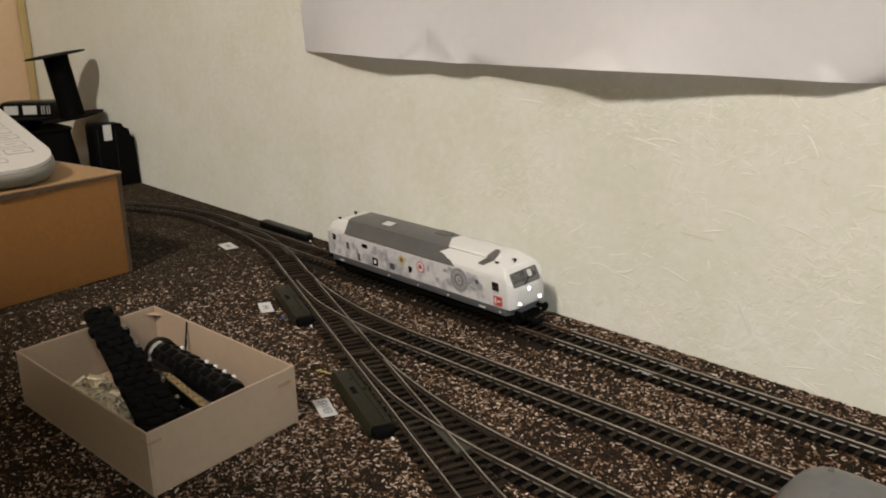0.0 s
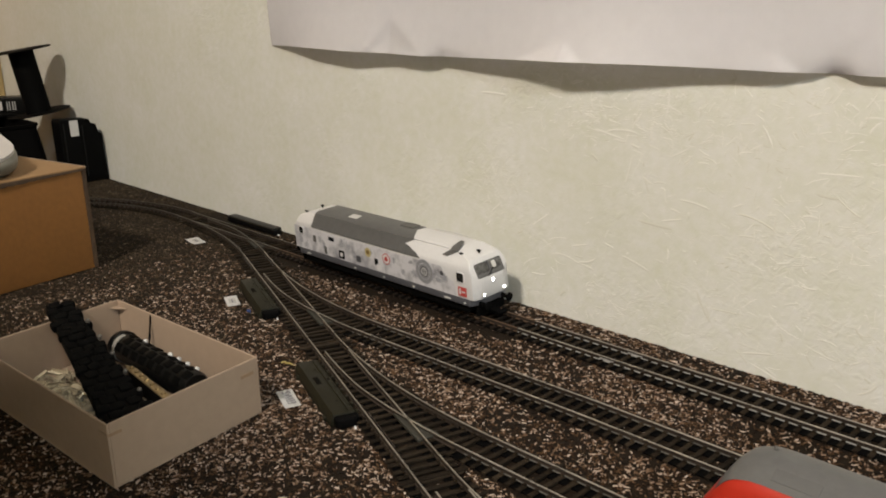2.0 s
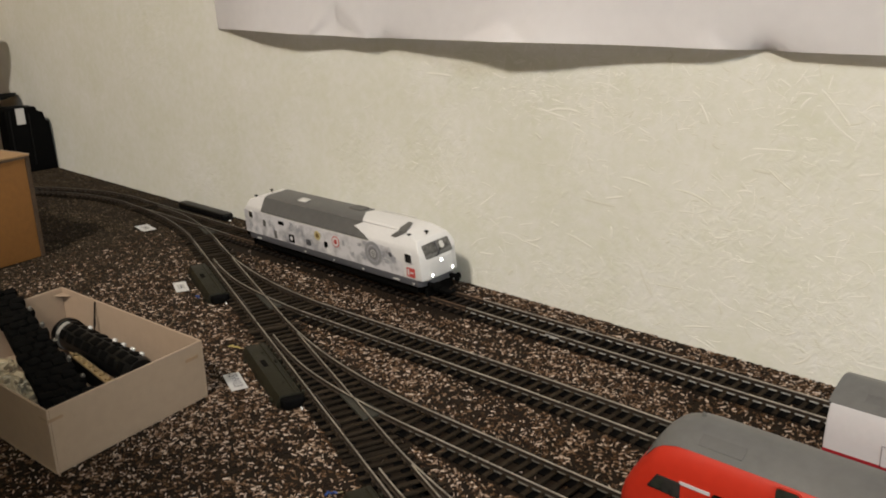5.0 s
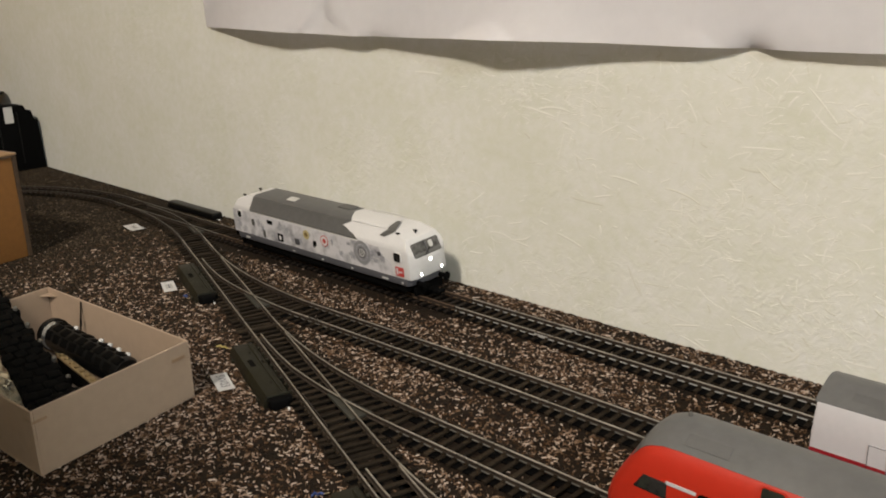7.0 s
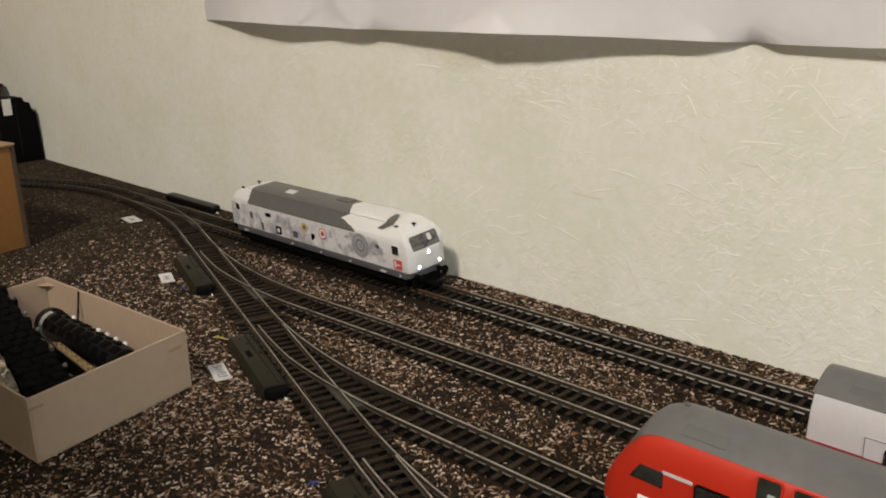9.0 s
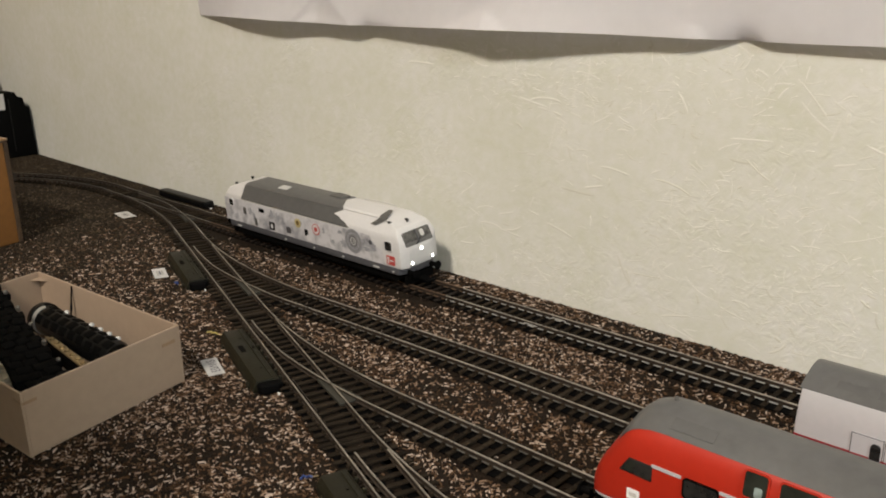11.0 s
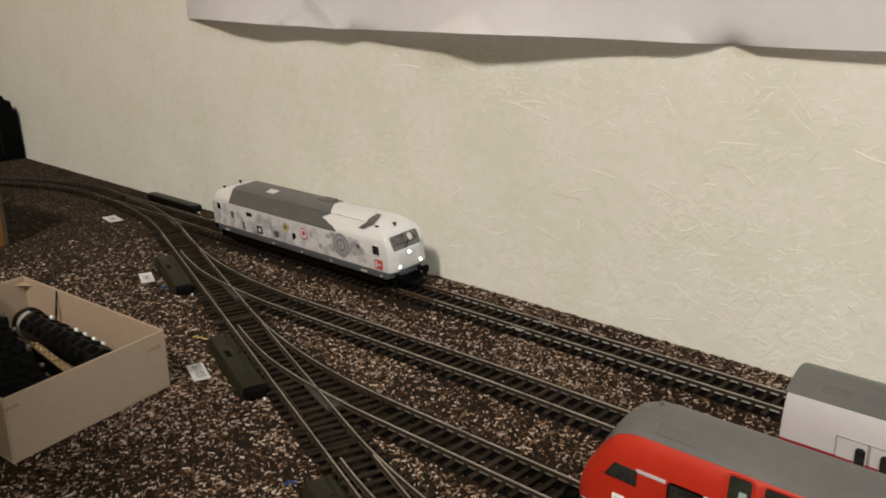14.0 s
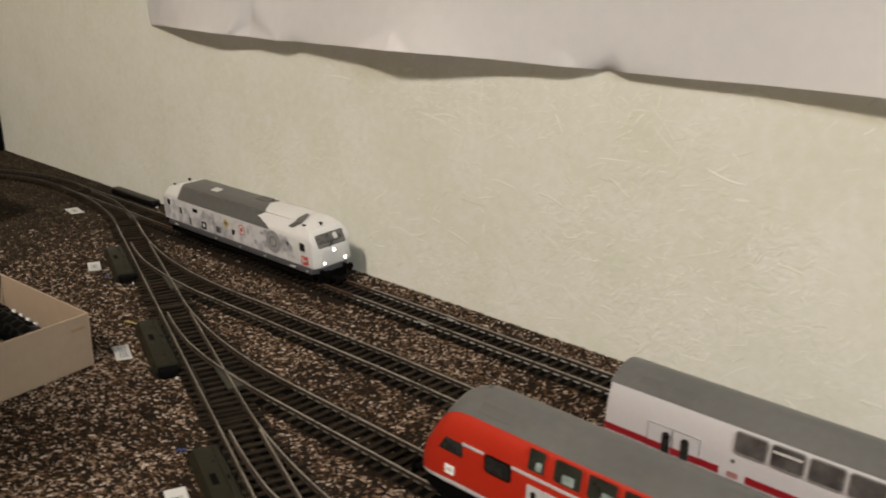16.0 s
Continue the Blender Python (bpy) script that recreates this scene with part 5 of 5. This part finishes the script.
part("base", box(-CX, -3.1, -CY + 3.1, -3.1, 0, 3), CARD, carton)
# the open corner's shade is put in as a dark strip
part("corner_edge", box(-2.4, 0.5, 0.1, 3.6, 0, CH - 1.0, 0.2, 1), CARD_EDGE_SHADE, carton, "open corner edge, coloured dark as the shade in its gap")
lid = part("lid_flap", box(-CX - 2, 0.4, -CY, 3.8, CH - 0.8, CH + 0.6, 0.5, 2), CARD, carton, "slightly raised top flap")
part("flap_edge", box(-CX, 0.3, 3.0, 4.3, CH - 0.6, CH + 0.9, 0.1, 1), BOXCARD, lid, "pale cut flap edge")
# ragged band below the lid, its dark colour standing for the crease's shadow
bm = bmesh.new()
rr = random.Random(17)
torn = [(y, CH - 1.5 - (0.5 + 3.2 * min(1.0, -(y - 1) / 110.0)) * rr.uniform(0.75, 1.1)) for y in [1.0 - 3.5 * k for k in range(74)]]
ring = [[bm.verts.new((x, y, z)) for x, z in ((0.15, CH - 0.5), (0.9, CH - 0.6), (0.9 + rr.uniform(0, 0.5), low), (0.15, low))] for y, low in torn]
for a, b in zip(ring, ring[1:]):
    for k in range(4):
        bm.faces.new((a[k], b[k], b[(k + 1) % 4], a[(k + 1) % 4]))
bm.faces.new(ring[0])
bm.faces.new(ring[-1][::-1])
part("flap_edge", bm, CARD_EDGE_SHADE, lid, "ragged flap edge, coloured dark as the shade in the crease", smooth=0)

ph = thing("telephone", -604, 268, 86.6, 0, "light grey telephone base with keys on a carton", "telephone")
slab = rounded(-200, 0, -170, 0, 40, 8)
RISE = 0.20
bm = bmesh.new()
rings = []
for inset, k in ((6, 0.0), (2.2, 0.2), (0.4, 0.45), (0, 0.62), (0.5, 0.8), (2.0, 0.92), (4.2, 0.985)):
    rings.append([bm.verts.new((-100 + (x + 100) * (1 - inset / 100), -85 + (y + 85) * (1 - inset / 85), k * (13 - x * RISE))) for x, y in slab])
for a, b in zip(rings, rings[1:]):
    for i in range(len(a)):
        j = (i + 1) % len(a)
        bm.faces.new((a[i], a[j], b[j], b[i]))
bm.faces.new(rings[0][::-1])
bm.faces.new(rings[-1])
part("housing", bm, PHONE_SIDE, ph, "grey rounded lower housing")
bm = bmesh.new()
plate = [(-100 + (x + 100) * 0.985, -85 + (y + 85) * 0.98) for x, y in slab]
lo, hi = ([bm.verts.new((x, y, h - x * RISE)) for x, y in plate] for h in (11.4, 13.7))
bm.faces.new(lo[::-1])
bm.faces.new(hi)
for i in range(len(lo)):
    j = (i + 1) % len(lo)
    bm.faces.new((lo[i], lo[j], hi[j], hi[i]))
face = part("key_face", bm, PHONE, ph, "pale grey sloping key face", smooth=0)
KEY_TILT = Matrix.Rotation(math.atan(RISE), 4, "Y")
for row in range(7):
    for col in range(6):
        if row == 0 and col in (0, 3):
            continue
        kx, ky = -24 - row * 17, -24 - col * 25
        m = Matrix.Translation((kx, ky, 13.72 - kx * RISE)) @ KEY_TILT
        wide, deep = (9.5, 5.6) if row % 3 else (10.5, 4.6)
        key = part("key", prism(rounded(-deep, deep, -wide, wide, 1.8), -0.3, 0.04, "z", m=m), PHONE, face)
        part("key_marking", box(-0.6, 0.6, -wide * 0.45, wide * 0.35, 0.1, 0.16, m=m), KEYLINE, key)
        for q in (-deep - 0.7, deep):
            part("key_outline", box(q, q + 0.7, -wide, wide, -0.2, 0.12, m=m), KEYLINE, key)
        for q in (-wide - 0.7, wide):
            part("key_outline", box(-deep, deep, q, q + 0.7, -0.2, 0.12, m=m), KEYLINE, key)
for ky in (-34, -58):
    m = Matrix.Translation((-108, ky, 13.75 + 108 * RISE)) @ KEY_TILT
    part("round_key", prism(rounded(-4.5, 4.5, -6, 6, 4.2, 6), -0.3, 0.5, "z", 0.2, 1, m=m), BLACK, face, "black round key")
part("microphone_slot", box(-2.5, 2.5, -5, 5, 0, 0.5, 0.3, 1, m=Matrix.Translation((-130, -15, 13.6 + 130 * RISE)) @ KEY_TILT), BLACK, face)

# black things in the far corner: case, tray and empty reel
case = thing("black_case", -985, 449.5, 0.7, 0, "black plastic case with a white label against the wall", "plastic case")
part("case_body", prism([(-22, 0), (30, 0), (28, 58), (24, 60), (22, 70), (16, 72), (14, 77), (-20, 79), (-22, 75)], -26, 0, "x", 1.2, 2), BLACK, case)
part("case_label", prism(rounded(-10, 0, 58, 77, 0.6), 0.05, 0.5, "x"), GREY_TRIM, case, "white paper label")
part("groove", box(-0.4, 0.5, -18, -16.5, 8, 74, 0.2, 1), BLACK_GLOSS, case)
part("groove", box(-0.4, 0.5, 4, 5.5, 8, 70, 0.2, 1), BLACK_GLOSS, case)
tray = thing("black_tray", -1068, 374, 0.7, 0, "deep black plastic tray in the corner", "tray")
bm = bmesh.new()
rings = []
for s, z0 in ((1.07, 0), (0.95, 71.5), (0.97, 73.5), (0.97, 76.5), (0.93, 76.5), (0.90, 4)):
    rings.append([bm.verts.new((x * s, -35 + (y + 35) * s, z0)) for x, y in rounded(-92, 72, -120, 40, 14, 4)])
for a, b in zip(rings, rings[1:]):
    for i in range(len(a)):
        j = (i + 1) % len(a)
        bm.faces.new((a[i], a[j], b[j], b[i]))
bm.faces.new(rings[0][::-1])
bm.faces.new(rings[-1])
part("tub", bm, BLACK, tray)
holder = thing("tape_holder", -1150, 420, 78.0, -20, "black holder with a clear window on the tray", "tape holder")
part("holder_body", prism([(-50, 0), (50, 0), (48, 14), (40, 20.5), (-40, 20.5), (-48, 14)], -14, 14, "y", 2.0, 3, m=Matrix.Rotation(radians(70), 4, "Z")), BLACK_GLOSS, holder)
part("holder_base", box(-42, 42, -52, 52, -1.5, 1.2, 0.6, 2), BLACK, holder)
part("clear_window", box(-44, 22, -14.9, -14.2, 3, 17, 0.2, 1, m=Matrix.Rotation(radians(70), 4, "Z")), BLACK_GLOSS, holder, "dark clear window")
for u0 in (10, 13, 17, 20):
    part("window_bar", box(u0, u0 + 1.1, -15.3, -14.8, 4, 15, 0.1, 1, m=Matrix.Rotation(radians(70), 4, "Z")), GREY_TRIM, holder)
for u0, u1 in ((-38, -20), (-14, 4)):
    part("window_label", box(u0, u1, -15.2, -14.4, 4, 15.5, 0.2, 1, m=Matrix.Rotation(radians(70), 4, "Z")), GREY_TRIM, holder, "pale paper behind clear plastic")
reel = thing("empty_reel", -1084, 441, 80.0, 0, "empty black plastic wire reel standing in the corner", "reel", rx=8.0, ry=-2.5)
part("flange", lathe([(37, 0), (38, 0.3), (38, 1.1), (37, 1.4)], 40), BLACK, reel)
part("flange", lathe([(36, 78.9), (37, 79.2), (37, 80.0), (36, 80.3)], 40), BLACK, reel)
part("barrel", lathe([(15.5, 1.3), (15, 5), (15, 75), (15.5, 79.0)], 32), BLACK, reel)
part("hub", lathe([(8, 80.2), (8, 80.9), (5, 81.0)], 20), BLACK_GLOSS, reel)
